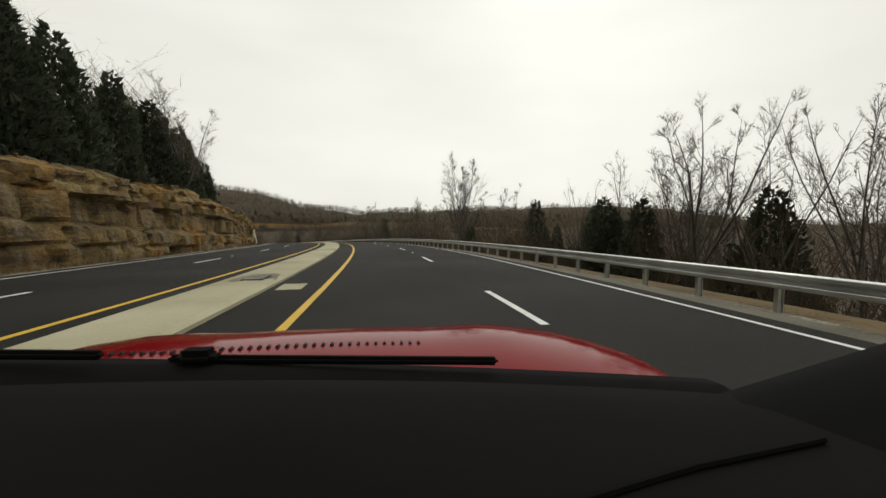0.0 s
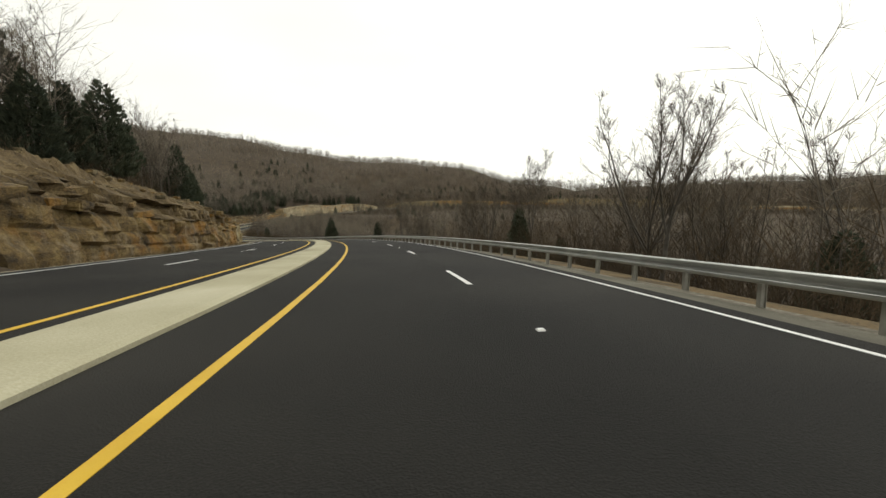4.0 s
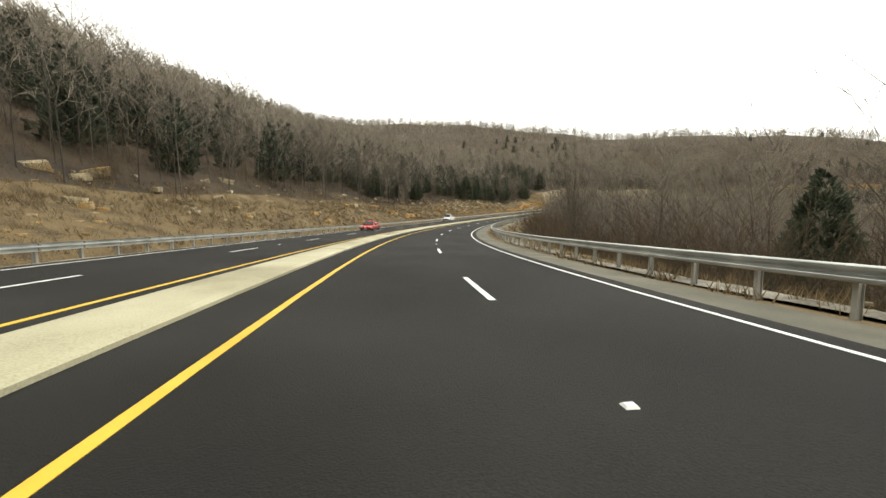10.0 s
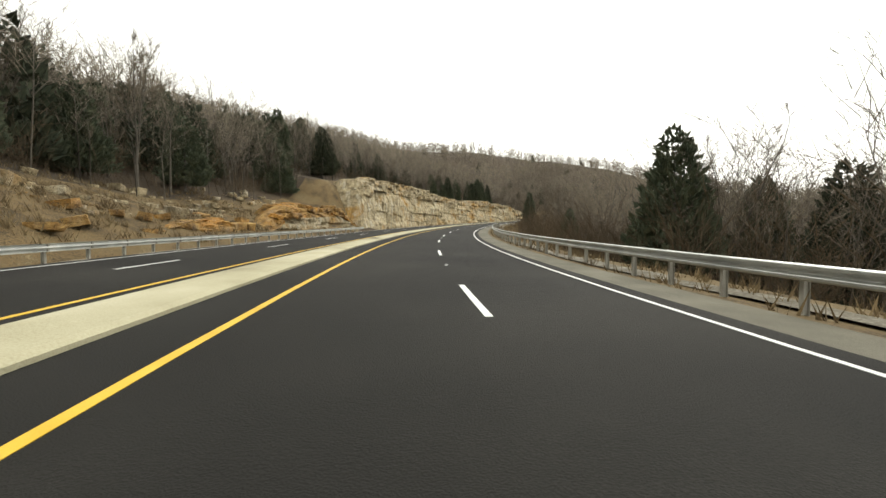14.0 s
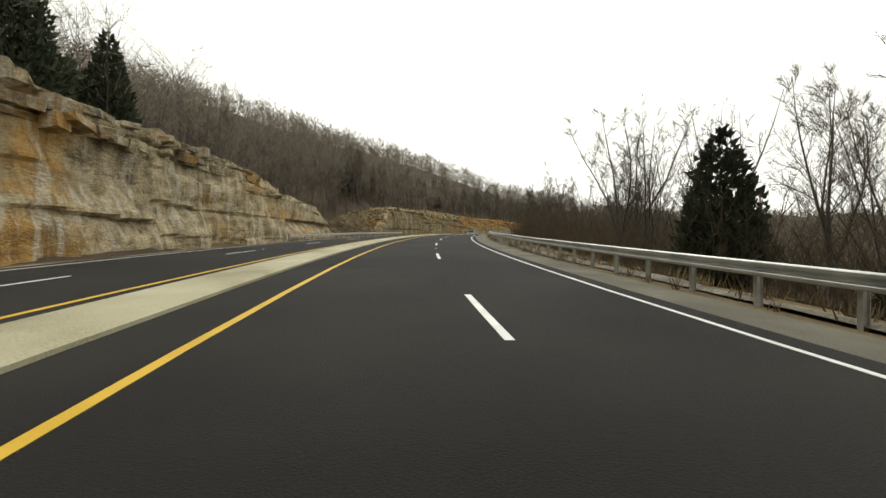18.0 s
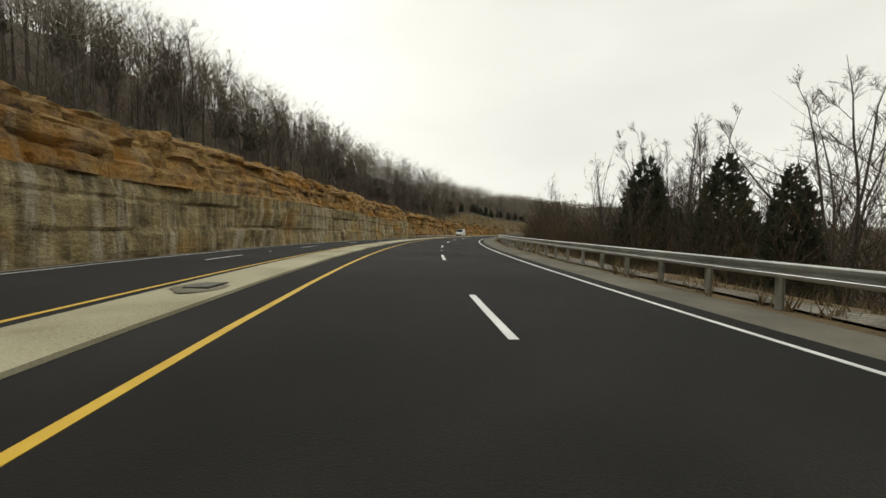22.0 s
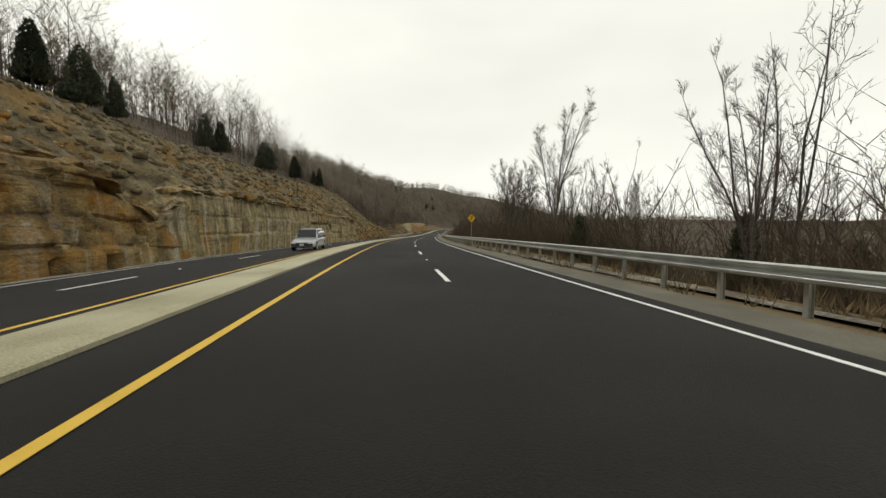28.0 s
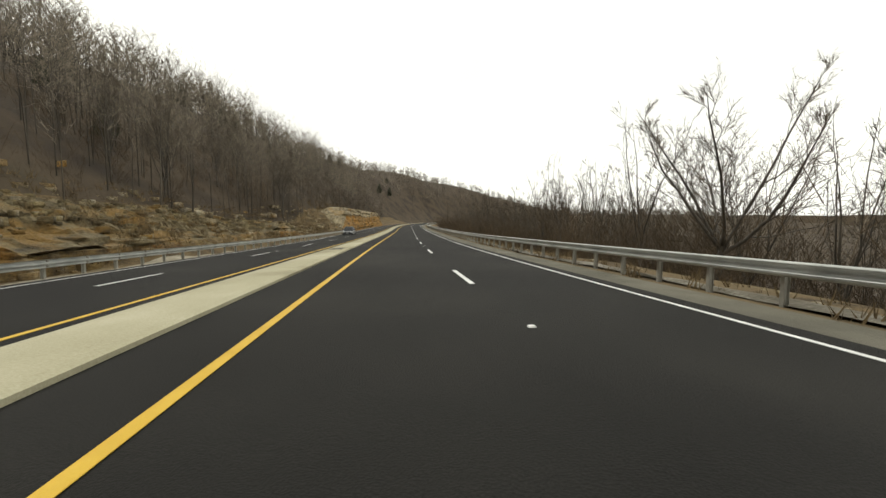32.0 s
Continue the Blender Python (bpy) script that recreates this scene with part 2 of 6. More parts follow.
def rock_material(name, light, mid, dark, stain, stain_from=0.52, streak=0.5, size=0.25, bedding=0.5):
    """Bedded limestone: two tones, rusty patches, dark streaks running down the face."""
    m = bpy.data.materials.new(name)
    m.use_nodes = True
    n, l = m.node_tree.nodes, m.node_tree.links
    b = n["Principled BSDF"]
    b.inputs["Roughness"].default_value = 0.95
    geo = n.new("ShaderNodeNewGeometry")

    def noise_at(scale, stretch, detail=6.0, shape=0.6):
        mp = n.new("ShaderNodeMapping")
        mp.inputs["Scale"].default_value = stretch
        l.new(geo.outputs["Position"], mp.inputs[0])
        t = n.new("ShaderNodeTexNoise")
        t.inputs["Scale"].default_value, t.inputs["Detail"].default_value, t.inputs["Roughness"].default_value = scale, detail, shape
        l.new(mp.outputs[0], t.inputs["Vector"])
        return t.outputs["Fac"]

    def ramp(fac, stops):
        r = n.new("ShaderNodeValToRGB")
        while len(r.color_ramp.elements) < len(stops):
            r.color_ramp.elements.new(0.5)
        for e, (p, c) in zip(r.color_ramp.elements, stops):
            e.position, e.color = p, (*c, 1)
        l.new(fac, r.inputs[0])
        return r.outputs[0]

    def blend(fac, a, c, kind="MIX"):
        x = n.new("ShaderNodeMix")
        x.data_type, x.blend_type = "RGBA", kind
        if isinstance(fac, float):
            x.inputs["Factor"].default_value = fac
        else:
            l.new(fac, x.inputs["Factor"])
        l.new(a, x.inputs["A"])
        if isinstance(c, tuple):
            x.inputs["B"].default_value = (*c, 1)
        else:
            l.new(c, x.inputs["B"])
        return x.outputs["Result"]

    base = ramp(noise_at(0.9, (1, 1, 1.5), 8.0, 0.68), [(0.33, dark), (0.47, mid), (0.62, light)])
    patch = ramp(noise_at(size, (1, 1, 1.6), 5.0), [(stain_from, (0, 0, 0)), (stain_from + 0.12, (1, 1, 1))])
    col = blend(patch, base, stain)
    drip = ramp(noise_at(1.6, (1, 1, 0.07), 4.0), [(0.42, (0.45, 0.44, 0.42)), (0.56, (1, 1, 1))])
    col = blend(streak, col, drip, "MULTIPLY")
    lime = ramp(noise_at(1.1, (1, 1, 0.10), 5.0), [(0.53, (0, 0, 0)), (0.64, (min(0.75, streak * 1.1),) * 3)])
    col = blend(lime, col, tuple(min(0.6, c * 0.6 + max(light) * 0.5) for c in light))
    crack = ramp(noise_at(0.7, (1, 1, 3.0), 7.0, 0.7), [(0.36, (0.30, 0.29, 0.27)), (0.42, (1, 1, 1))])
    col = blend(bedding, col, crack, "MULTIPLY")
    bed = ramp(noise_at(1.0, (0.07, 0.07, 1.35), 6.0, 0.62), [(0.39, (0.55, 0.52, 0.48)), (0.45, (1, 1, 1)), (0.61, (1, 1, 1)), (0.68, (0.80, 0.77, 0.72))])
    col = blend(min(1.0, bedding * 1.5), col, bed, "MULTIPLY")
    speck = ramp(noise_at(7.0, (1, 1, 1.5), 4.0, 0.7), [(0.35, (0.62, 0.60, 0.57)), (0.6, (1.08, 1.06, 1.02))])
    col = blend(0.8, col, speck, "MULTIPLY")
    hsv = n.new("ShaderNodeHueSaturation")
    oi = n.new("ShaderNodeObjectInfo")
    mr = n.new("ShaderNodeMapRange")
    mr.inputs["To Min"].default_value, mr.inputs["To Max"].default_value = 0.82, 1.15
    l.new(oi.outputs["Random"], mr.inputs["Value"])
    l.new(mr.outputs[0], hsv.inputs["Value"])
    l.new(col, hsv.inputs["Color"])
    l.new(hsv.outputs[0], b.inputs["Base Color"])
    bp = n.new("ShaderNodeBump")
    bp.inputs["Strength"].default_value, bp.inputs["Distance"].default_value = 1.0, 0.22
    l.new(noise_at(3.5, (1, 1, 1.8), 8.0, 0.65), bp.inputs["Height"])
    l.new(bp.outputs[0], b.inputs["Normal"])
    return m


ROCK_OCHRE = rock_material("ochre_limestone", (0.31, 0.222, 0.088), (0.18, 0.122, 0.045), (0.043, 0.031, 0.016), (0.31, 0.16, 0.028), 0.49, 0.4)
ROCK_CREAM = rock_material("cream_limestone", (0.56, 0.48, 0.32), (0.38, 0.315, 0.195), (0.115, 0.092, 0.056), (0.42, 0.25, 0.07), 0.53, 0.55, 0.16, 0.28)
ROCK_OLIVE = rock_material("weathered_grey_limestone", (0.44, 0.365, 0.200), (0.295, 0.237, 0.116), (0.12, 0.095, 0.048), (0.42, 0.245, 0.055), 0.55, 0.75, 0.13)
ROCK_RUST = rock_material("rust_stained_limestone", (0.50, 0.325, 0.112), (0.30, 0.172, 0.052), (0.065, 0.041, 0.020), (0.45, 0.22, 0.034), 0.51, 0.25, 0.3, 0.3)
ROCK_GREY = rock_material("grey_talus", (0.25, 0.205, 0.115), (0.14, 0.112, 0.060), (0.050, 0.039, 0.022), (0.235, 0.145, 0.042), 0.50, 0.0, 0.35, 0.0)


# ---- mesh helpers ----
def mesh_of(name, verts, faces, mat, smooth=False):
    me = bpy.data.meshes.new(name)
    me.from_pydata([tuple(v) for v in np.asarray(verts, float).reshape(-1, 3).tolist()], [], [tuple(f) for f in faces])
    me.materials.append(mat)
    if smooth:
        me.polygons.foreach_set("use_smooth", [True] * len(me.polygons))
    me.update()
    return me


def child(name, me, parent, label=""):
    ob = new(name, me)
    ob.parent = parent
    return tagged(ob, label)


def grid_faces(rows, cols, start=0):
    return [(start + i * cols + j, start + i * cols + j + 1, start + (i + 1) * cols + j + 1, start + (i + 1) * cols + j) for i in range(rows - 1) for j in range(cols - 1)]


def ribbon(stations, section, shift=None):
    """Sweep a cross-section [(o, up), ...] along the road. shift(s) moves each station's section sideways."""
    pts = []
    for s in stations:
        d = shift(s) if shift else 0.0
        for o, up in section:
            pts.append(spot(s, o + d, up + crossfall(s, o + d)))
    return np.array(pts), grid_faces(len(stations), len(section))


def right_drop(s, o):
    """The lanes fall to the right of the lane line, and the shoulder falls more steeply."""
    o = np.asarray(o, float)
    return 0.02 * np.clip(o, 0, 7) + np.interp(s, [300, 345], [0.07, 0.0]) * np.clip(o - 3.7, 0, 1.6)


def crossfall(s, o):
    """The opposite carriageway lies a little lower towards the end of the drive."""
    low = np.interp(s, [0, 60, 330, 360, 420, 830, 880, 960, 1400], [-0.15, 0.0, 0.05, 0.05, -0.05, -0.08, -0.25, -0.42, -0.40])
    return np.where(np.asarray(o) < -4.5, low * np.clip((-np.asarray(o) - 4.5) / 8.8, 0, 1.3), -right_drop(s, o))


LEFT_YELLOW, LEFT_DASH, LEFT_EDGE = -6.88, -10.05, -13.26
RIGHT_YELLOW, RIGHT_EDGE = -3.53, 3.20
MEDIAN_IN, MEDIAN_OUT = -4.72, -6.20
S_END = 1420.0
FINE = np.arange(-16.0, S_END, 4.0)


def rail_offset(s):
    return float(np.interp(s, [-20, 300, 345, 1420], [4.95, 4.95, 5.7, 5.65]))


def setting(name, me, label, category):
    return tagged(new(name, me), label, category, kind="structure")


v, f = ribbon(FINE, [(-14.0, -0.25), (-14.0, 0.0), (-10.0, 0.0), (-6.2, 0.0), (-4.7, 0.0), (0.0, 0.0), (3.7, 0.0), (3.7, -0.25)])
road = setting("road", mesh_of("road", v, f, ASPHALT), "dark fresh asphalt of a divided four-lane highway", "road")


def shoulder_section(s):
    return rail_offset(s) - float(np.interp(s, [-20, 300, 345, 1420], [0.25, 0.25, 0.7, 0.7]))


pts = []
for s in FINE:
    e = shoulder_section(s)
    for o, up in ((3.7, -0.2), (3.7, -0.012), (e, -0.03), (e + 0.25, -0.35)):
        pts.append(spot(s, o, up - float(right_drop(s, o))))
setting("shoulder", mesh_of("shoulder", pts, grid_faces(len(FINE), 4), SHOULDER), "pale grey gravelled shoulder beside the lanes", "shoulder")
v, f = ribbon(FINE, [(MEDIAN_OUT, -0.1), (MEDIAN_OUT, 0.06), (MEDIAN_OUT + 0.12, 0.11), (-5.45, 0.13), (MEDIAN_IN - 0.12, 0.11), (MEDIAN_IN, 0.06), (MEDIAN_IN, -0.1)])
median = setting("median", mesh_of("median", v, f, CONCRETE), "raised pale concrete median between the carriageways", "median")
for nm, o, w, mat, lab in (("yellow_line", RIGHT_YELLOW, 0.13, YELLOW, "solid yellow painted edge line"), ("yellow_line", LEFT_YELLOW, 0.13, YELLOW, "solid yellow painted edge line"), ("edge_line", RIGHT_EDGE, 0.10, WHITE, "solid white painted edge line"), ("edge_line", LEFT_EDGE, 0.10, WHITE, "solid white painted edge line")):
    v, f = ribbon(FINE, [(o - w / 2, 0.001), (o - w / 2, 0.006), (o + w / 2, 0.006), (o + w / 2, 0.001)])
    setting(nm, mesh_of(nm, v, f, mat), lab, "road line")


# ---- the lie of the land ----
CUT = [(-20, 4.9), (30, 5.1), (80, 5.5), (125, 5.5), (137, 7.2), (200, 6.5), (235, 6.3), (285, 6.4), (312, 3.3), (330, 2.4), (350, 3.0), (400, 4.4), (425, 4.9), (450, 4.3), (470, 4.0), (495, 5.2), (518, 5.4), (540, 3.4), (548, 4.4), (560, 4.6), (565, 5.5), (569, 9.2), (582, 10.0), (615, 10.6), (630, 9.2), (645, 8.0), (670, 8.6), (690, 7.2), (707, 3.7), (715, 1.5), (728, 1.5), (738, 5.5), (750, 6.5), (800, 7.6), (830, 8.2), (860, 7.6), (900, 6.6), (912, 6.0), (940, 5.0), (958, 6.5), (975, 8.6), (992, 10.2), (1010, 11.2), (1060, 11.2), (1090, 11.9), (1112, 12.5), (1125, 13.2), (1139, 12.5), (1151, 11.6), (1160, 9.6), (1174, 5.0), (1186, 3.4), (1202, 3.4), (1216, 2.2), (1250, 2.0), (1265, 6.0), (1340, 6.0), (1360, 3.0), (1425, 3.0)]
CLIFFS = [(14, 322), (564, 712), (735, 1184), (1260, 1352)]


def cut_height(s):
    return np.interp(s, [a for a, b in CUT], [b for a, b in CUT])


def is_cliff(s):
    return any(a <= s <= b for a, b in CLIFFS)


CLIFFNESS = np.array([1.0 if is_cliff(s) else 0.0 for s in STATION])


def land(s, o):
    """Height of the ground over the road's grade at station s and offset o."""
    s, o = np.asarray(s, float), np.asarray(o, float)
    top = cut_height(s)
    rock = np.interp(s, STATION, CLIFFNESS)
    a = -o
    left = np.where(a < 15.2, -0.12 - 0.1 * np.clip(a - 14, 0, 1.2), 0.0)
    steep = np.clip((a - 17.2) / np.interp(s, [930, 955, 1172, 1190], [5.5, 10.0, 10.0, 5.5]), 0, 1) * (top - 0.5)
    gentle = np.clip((a - 15.2) / 11.0, 0, 1) ** 0.75 * top
    rise = rock * steep + (1 - rock) * gentle
    crest = np.interp(s, [-20, 100, 200, 300, 400, 480, 550, 600, 650, 700, 760, 820, 880, 950, 1050, 1150, 1250, 1350, 1450, 1600, 1700, 1800, 1900, 2300], [85, 89, 97, 112, 138, 183, 279, 253, 176, 175, 89, 86, 69, 37, 16, 32, 40, 43, 51, 58, 48, 22, 7, 3])
    slope = np.interp(s, [0, 300, 370, 430, 500, 600, 700, 850, 950, 1000, 1150, 1200, 1400, 1700], [0.58, 0.57, 0.46, 0.46, 0.40, 0.26, 0.40, 0.62, 0.62, 0.45, 0.45, 0.71, 1.1, 0.83])
    hill = crest * np.tanh(slope * np.clip(a - 25, 0, None) / crest)
    fade = 1.0
    left = np.where(a < 15.2, left, -0.24 + rise + hill * fade)
    flat = np.interp(s, [0, 585, 605, 640, 660, 1420], [1.0, 1.0, 0.15, 0.15, 1.0, 1.0])
    b = np.clip(o - rail_edge(s), 0, None)
    right = -0.04 - 0.14 * np.clip((o - rail_edge(s) + 1.2) / 1.2, 0, 1) - flat * (0.07 * np.clip(b, 0, 3) + 0.34 * np.clip(b - 3, 0, 14) + 0.12 * np.clip(b - 17, 0, 170)) + 0.02 * np.clip(b - 330, 0, 500) - right_drop(s, o)
    return np.where(o < 0, left, right)


def rail_edge(s):
    return np.interp(s, [-20, 300, 345, 1420], [5.1, 5.1, 6.0, 6.0])


def rough(x, y, size):
    """Cheap smooth unevenness."""
    return (np.sin(x / size * 1.3 + 1.7 * np.sin(y / size * 0.7)) + np.sin(y / size * 1.1 + 2.1 * np.sin(x / size * 0.6 + 1.0)) + 0.5 * np.sin((x + y) / size * 2.7)) / 2.5


def nearest(px, py):
    """Station and signed offset of the road point nearest to each place."""
    px, py = np.ravel(px), np.ravel(py)
    xs, ys = ROAD_X[::3], ROAD_Y[::3]
    best = np.empty(len(px), int)
    for i in range(0, len(px), 4000):
        d = (px[i:i + 4000, None] - xs) ** 2 + (py[i:i + 4000, None] - ys) ** 2
        best[i:i + 4000] = d.argmin(1)
    k = best * 3
    q = HEADING[k]
    dx, dy = px - ROAD_X[k], py - ROAD_Y[k]
    side = dx * np.cos(q) + dy * np.sin(q)
    return STATION[k], np.copysign(np.hypot(dx, dy), side)


ROAD_Z_MEAN = along(ROAD_Z, 700.0)


def ground_height(px, py):
    s, o = nearest(px, py)
    z = along(ROAD_Z, s)
    far = np.clip((np.abs(o) - 120) / 400, 0, 1)
    z = z * (1 - far) + ROAD_Z_MEAN * far
    return s, o, z + land(s, o) + rough(np.ravel(px), np.ravel(py), 31.0) * np.clip((np.abs(o) - 30) / 60, 0, 1) * 3.0


inner_x = np.arange(ROAD_X.min() - 640, ROAD_X.max() + 420, 13.0)
inner_y = np.arange(ROAD_Y.min() - 300, ROAD_Y.max() + 640, 13.0)
outer = np.array([60.0, 160, 360, 800, 1800, 3600])
gx = np.concatenate([inner_x[0] - outer[::-1], inner_x, inner_x[-1] + outer])
gy = np.concatenate([inner_y[0] - outer[::-1], inner_y, inner_y[-1] + outer])
GX, GY = np.meshgrid(gx, gy)
gs, go, gz = ground_height(GX, GY)
away = np.maximum(np.maximum(inner_x[0] - GX, GX - inner_x[-1]), np.maximum(inner_y[0] - GY, GY - inner_y[-1])).ravel()
gz = np.where(away > 0, np.minimum(gz, ROAD_Z_MEAN + 40) * np.clip(1 - away / 1500, 0, 1) + (ROAD_Z_MEAN - 32) * np.clip(away / 1500, 0, 1), gz)
gz = gz - np.where(np.abs(go) < 42, 3.5, 0.15)
setting("ground", mesh_of("ground", np.stack([GX.ravel(), GY.ravel(), gz], 1), grid_faces(len(gy), len(gx)), LITTER, True), "brown leaf-littered ground of wooded hills and valley", "ground")

VERGE = np.arange(-16.0, S_END, 2.5)


def verge(name, offsets, mat, label):
    pts = []
    for s in VERGE:
        o = np.array(offsets) + (rail_edge(s) if offsets[-1] > 0 else 0.0)
        p = spot(s, o, land(np.full(len(o), s), o) + crossfall(s, np.clip(o, -15, 0)))
        bumpy = np.clip((np.abs(o - (5.5 if offsets[-1] > 0 else -14.5)) - 1.0) / 6, 0, 1)
        p[:, 2] += rough(p[:, 0], p[:, 1], 2.1) * 0.14 * bumpy + rough(p[:, 0], p[:, 1], 7.0) * 0.3 * bumpy
        pts.append(p)
    return setting(name, mesh_of(name, np.concatenate(pts), grid_faces(len(VERGE), len(offsets)), mat, True), label, "verge")


verge("verge_left", [-26, -24.5, -23.4, -22, -20.5, -19, -18, -17.2, -16.2, -15.2, -14.0], GRASS, "dry brown grass and rubble below the wooded slope")
verge("wooded_slope", [-52, -46, -40, -35, -31, -28.5, -26], LITTER, "leaf-littered floor of the wooded slope")
verge("verge_right", [-1.35, -0.9, -0.4, 0.2, 1.0, 2.0, 3.2, 4.2], GRASS, "dry brown grass strip along the guardrail")
verge("embankment", [4.2, 6, 8, 11, 15, 20, 27, 36, 46], LITTER, "dark littered embankment falling away behind the guardrail")


def gravel_strip(name, inner, outer_of, label, seed, mat):
    """An uneven band of pale crushed stone at the edge of the pavement."""
    r = np.random.default_rng(seed)
    pts = []
    for s in np.arange(-16.0, S_END, 1.6):
        a, e = inner(s), outer_of(s, r)
        for k in range(4):
            o = a + (e - a) * k / 3
            pts.append(spot(s, o, float(land(s, o)) + float(crossfall(s, min(0, max(o, -15)))) + (0.06, 0.13, 0.12, -0.06)[k] + r.normal(0, 0.015)))
    n = len(pts) // 4
    return setting(name, mesh_of(name, pts, grid_faces(n, 4), mat), label, "gravel")


gravel_strip("gravel_left", lambda s: -13.98, lambda s, r: -14.5 - float(np.interp(s, [0, 60, 110, 300, 345, 360, 600, 900, 960, 1180, 1200], [0.2, 0.5, 1.1, 1.2, 1.3, 0.5, 0.3, 0.3, 2.0, 1.6, 0.6])) * r.uniform(0.75, 1.15), "pale crushed limestone strip below the cutting", 61, GRAVEL)
gravel_strip("gravel_right", lambda s: float(rail_edge(s)) + 0.3 * math.sin(s / 3.1), lambda s, r: float(rail_edge(s)) + 0.3 + float(np.interp(s, [0, 300, 340, 1420], [0.3, 0.5, 1.3, 1.0])) * r.uniform(0.0, 1.3), "pale crushed limestone along the guardrail posts", 62, DULL_GRAVEL)

# ---- lane dashes and reflective markers ----
PERIOD, DASH = 11.58, 3.1


def strip_piece(name, s0, s1, o, w, mat, parent, up=0.006):
    ss = np.linspace(s0, s1, 3)
    v, f = ribbon(ss, [(o - w / 2, up - 0.006), (o - w / 2, up), (o + w / 2, up), (o + w / 2, up - 0.006)])
    return child(name, mesh_of(name, v, f, mat), road)


for k in range(-1, 122):
    strip_piece("lane_dash", k * PERIOD, k * PERIOD + DASH, 0.0, 0.125, WHITE, road)
arc = np.cumsum(1.0 + _bend * LEFT_DASH) * STEP - 19.0
for k in range(-1, 122):
    at = k * PERIOD
    start = float(np.interp(at, arc, STATION))
    start += float(np.interp(start, [50, 255, 400, 520, 640, 740, 878, 983, 1060, 1175], [9.0, 11.0, 12.2, 11.7, 13.5, 13.7, 16.2, 18.7, 20.5, 21.8]))
    start += float(np.interp(start, [40, 240, 345, 640, 765, 970], [5.3, 5.6, 3.1, 3.4, 5.2, 6.3]))
    strip_piece("lane_dash", start, start + DASH, LEFT_DASH, 0.12, WHITE, road)
bm = bmesh.new()
bmesh.ops.create_cube(bm, size=1.0)
bmesh.ops.scale(bm, vec=(0.11, 0.10, 0.02), verts=bm.verts)
for vert in bm.verts:
    if vert.co.z > 0:
        vert.co.x *= 0.7
        vert.co.y *= 0.6
marker_mesh = bpy.data.meshes.new("road_marker")
bm.to_mesh(marker_mesh)
bm.free()
marker_mesh.materials.append(WHITE)
for k in range(0, 60):
    for o in (0.0, LEFT_DASH):
        s = 2 * k * PERIOD + 7.4
        if s < S_END - 10:
            ob = child("road_marker", marker_mesh, road)
            ob.matrix_local = stand(s, o, 0.012 + float(crossfall(s, o)))

# ---- guardrails ----
POST_GAP = 1.905
bm = bmesh.new()
for w, d, x, y in ((0.09, 0.010, 0, -0.06), (0.09, 0.010, 0, 0.06), (0.010, 0.12, 0, 0)):
    r = bmesh.ops.create_cube(bm, size=1.0)["verts"]
    bmesh.ops.scale(bm, vec=(d if w > d and d < 0.05 and x == 0 and y == 0 else w, d if not (x == 0 and y == 0) else 0.12, 1.5), verts=r)
    bmesh.ops.translate(bm, vec=(x, y, -0.05), verts=r)
bmesh.ops.rotate(bm, cent=(0, 0, 0), matrix=Matrix.Rotation(math.pi / 2, 3, "Z"), verts=bm.verts)
post_mesh = bpy.data.meshes.new("post")
bm.to_mesh(post_mesh)
bm.free()
post_mesh.materials.append(POST)
bm = bmesh.new()
bmesh.ops.create_cube(bm, size=1.0)
bmesh.ops.scale(bm, vec=(0.11, 0.095, 0.28), verts=bm.verts)
bmesh.ops.bevel(bm, geom=bm.edges[:], offset=0.012, segments=1, affect="EDGES")
block_mesh = bpy.data.meshes.new("spacer_block")
bm.to_mesh(block_mesh)
bm.free()
block_mesh.materials.append(POST)
BEAM = [(-0.030, 0.425), (-0.078, 0.447), (-0.083, 0.460), (-0.083, 0.505), (-0.074, 0.516), (-0.012, 0.548), (-0.003, 0.560), (-0.003, 0.592), (-0.012, 0.604), (-0.074, 0.636), (-0.083, 0.647), (-0.083, 0.692), (-0.078, 0.705), (-0.030, 0.727)]


def guardrail(s0, s1, offset, side, label, lift, ends=(False, False)):
    """One run of W-beam rail on its posts. side -1: the beam faces left, 1: right."""
    count = max(2, int(round((s1 - s0) / POST_GAP)))
    base = spot(s0, offset(s0), lift(s0))
    thing = tagged(new("guardrail"), label, "guardrail", "guardrail along the highway")
    thing.location = base
    ss = np.linspace(s0, s1, count + 1)
    pts = []
    for s in ss:
        for o, up in BEAM:
            pts.append(spot(s, offset(s) - side * o * -1.0 if side > 0 else offset(s) + o, up + lift(s)) - base)
        for o, up in BEAM[::-1]:
            o2 = o + 0.010
            pts.append(spot(s, offset(s) - side * o2 * -1.0 if side > 0 else offset(s) + o2, up + lift(s)) - base)
    n = 2 * len(BEAM)
    faces = grid_faces(len(ss), n) + [(i * n + n - 1, i * n, (i + 1) * n, (i + 1) * n + n - 1) for i in range(len(ss) - 1)]
    child("rail_beam", mesh_of("rail_beam", pts, faces, STEEL), thing, "galvanised corrugated steel beam")
    for i in range(count):
        s = ss[i] + 0.3
        for nm, me, o, up in (("post", post_mesh, 0.24 * -side, 0.0), ("spacer_block", block_mesh, 0.09 * -side, 0.58)):
            ob = child(nm, me, thing)
            p = spot(s, offset(s) + o, lift(s) + up) - base
            ob.matrix_local = pose(*p, 0, 0, math.degrees(along(HEADING, s)))
    return thing


def runs(a, b, length=38.1):
    n = max(1, int(round((b - a) / length)))
    e = np.linspace(a, b, n + 1)
    return list(zip(e[:-1], e[1:]))


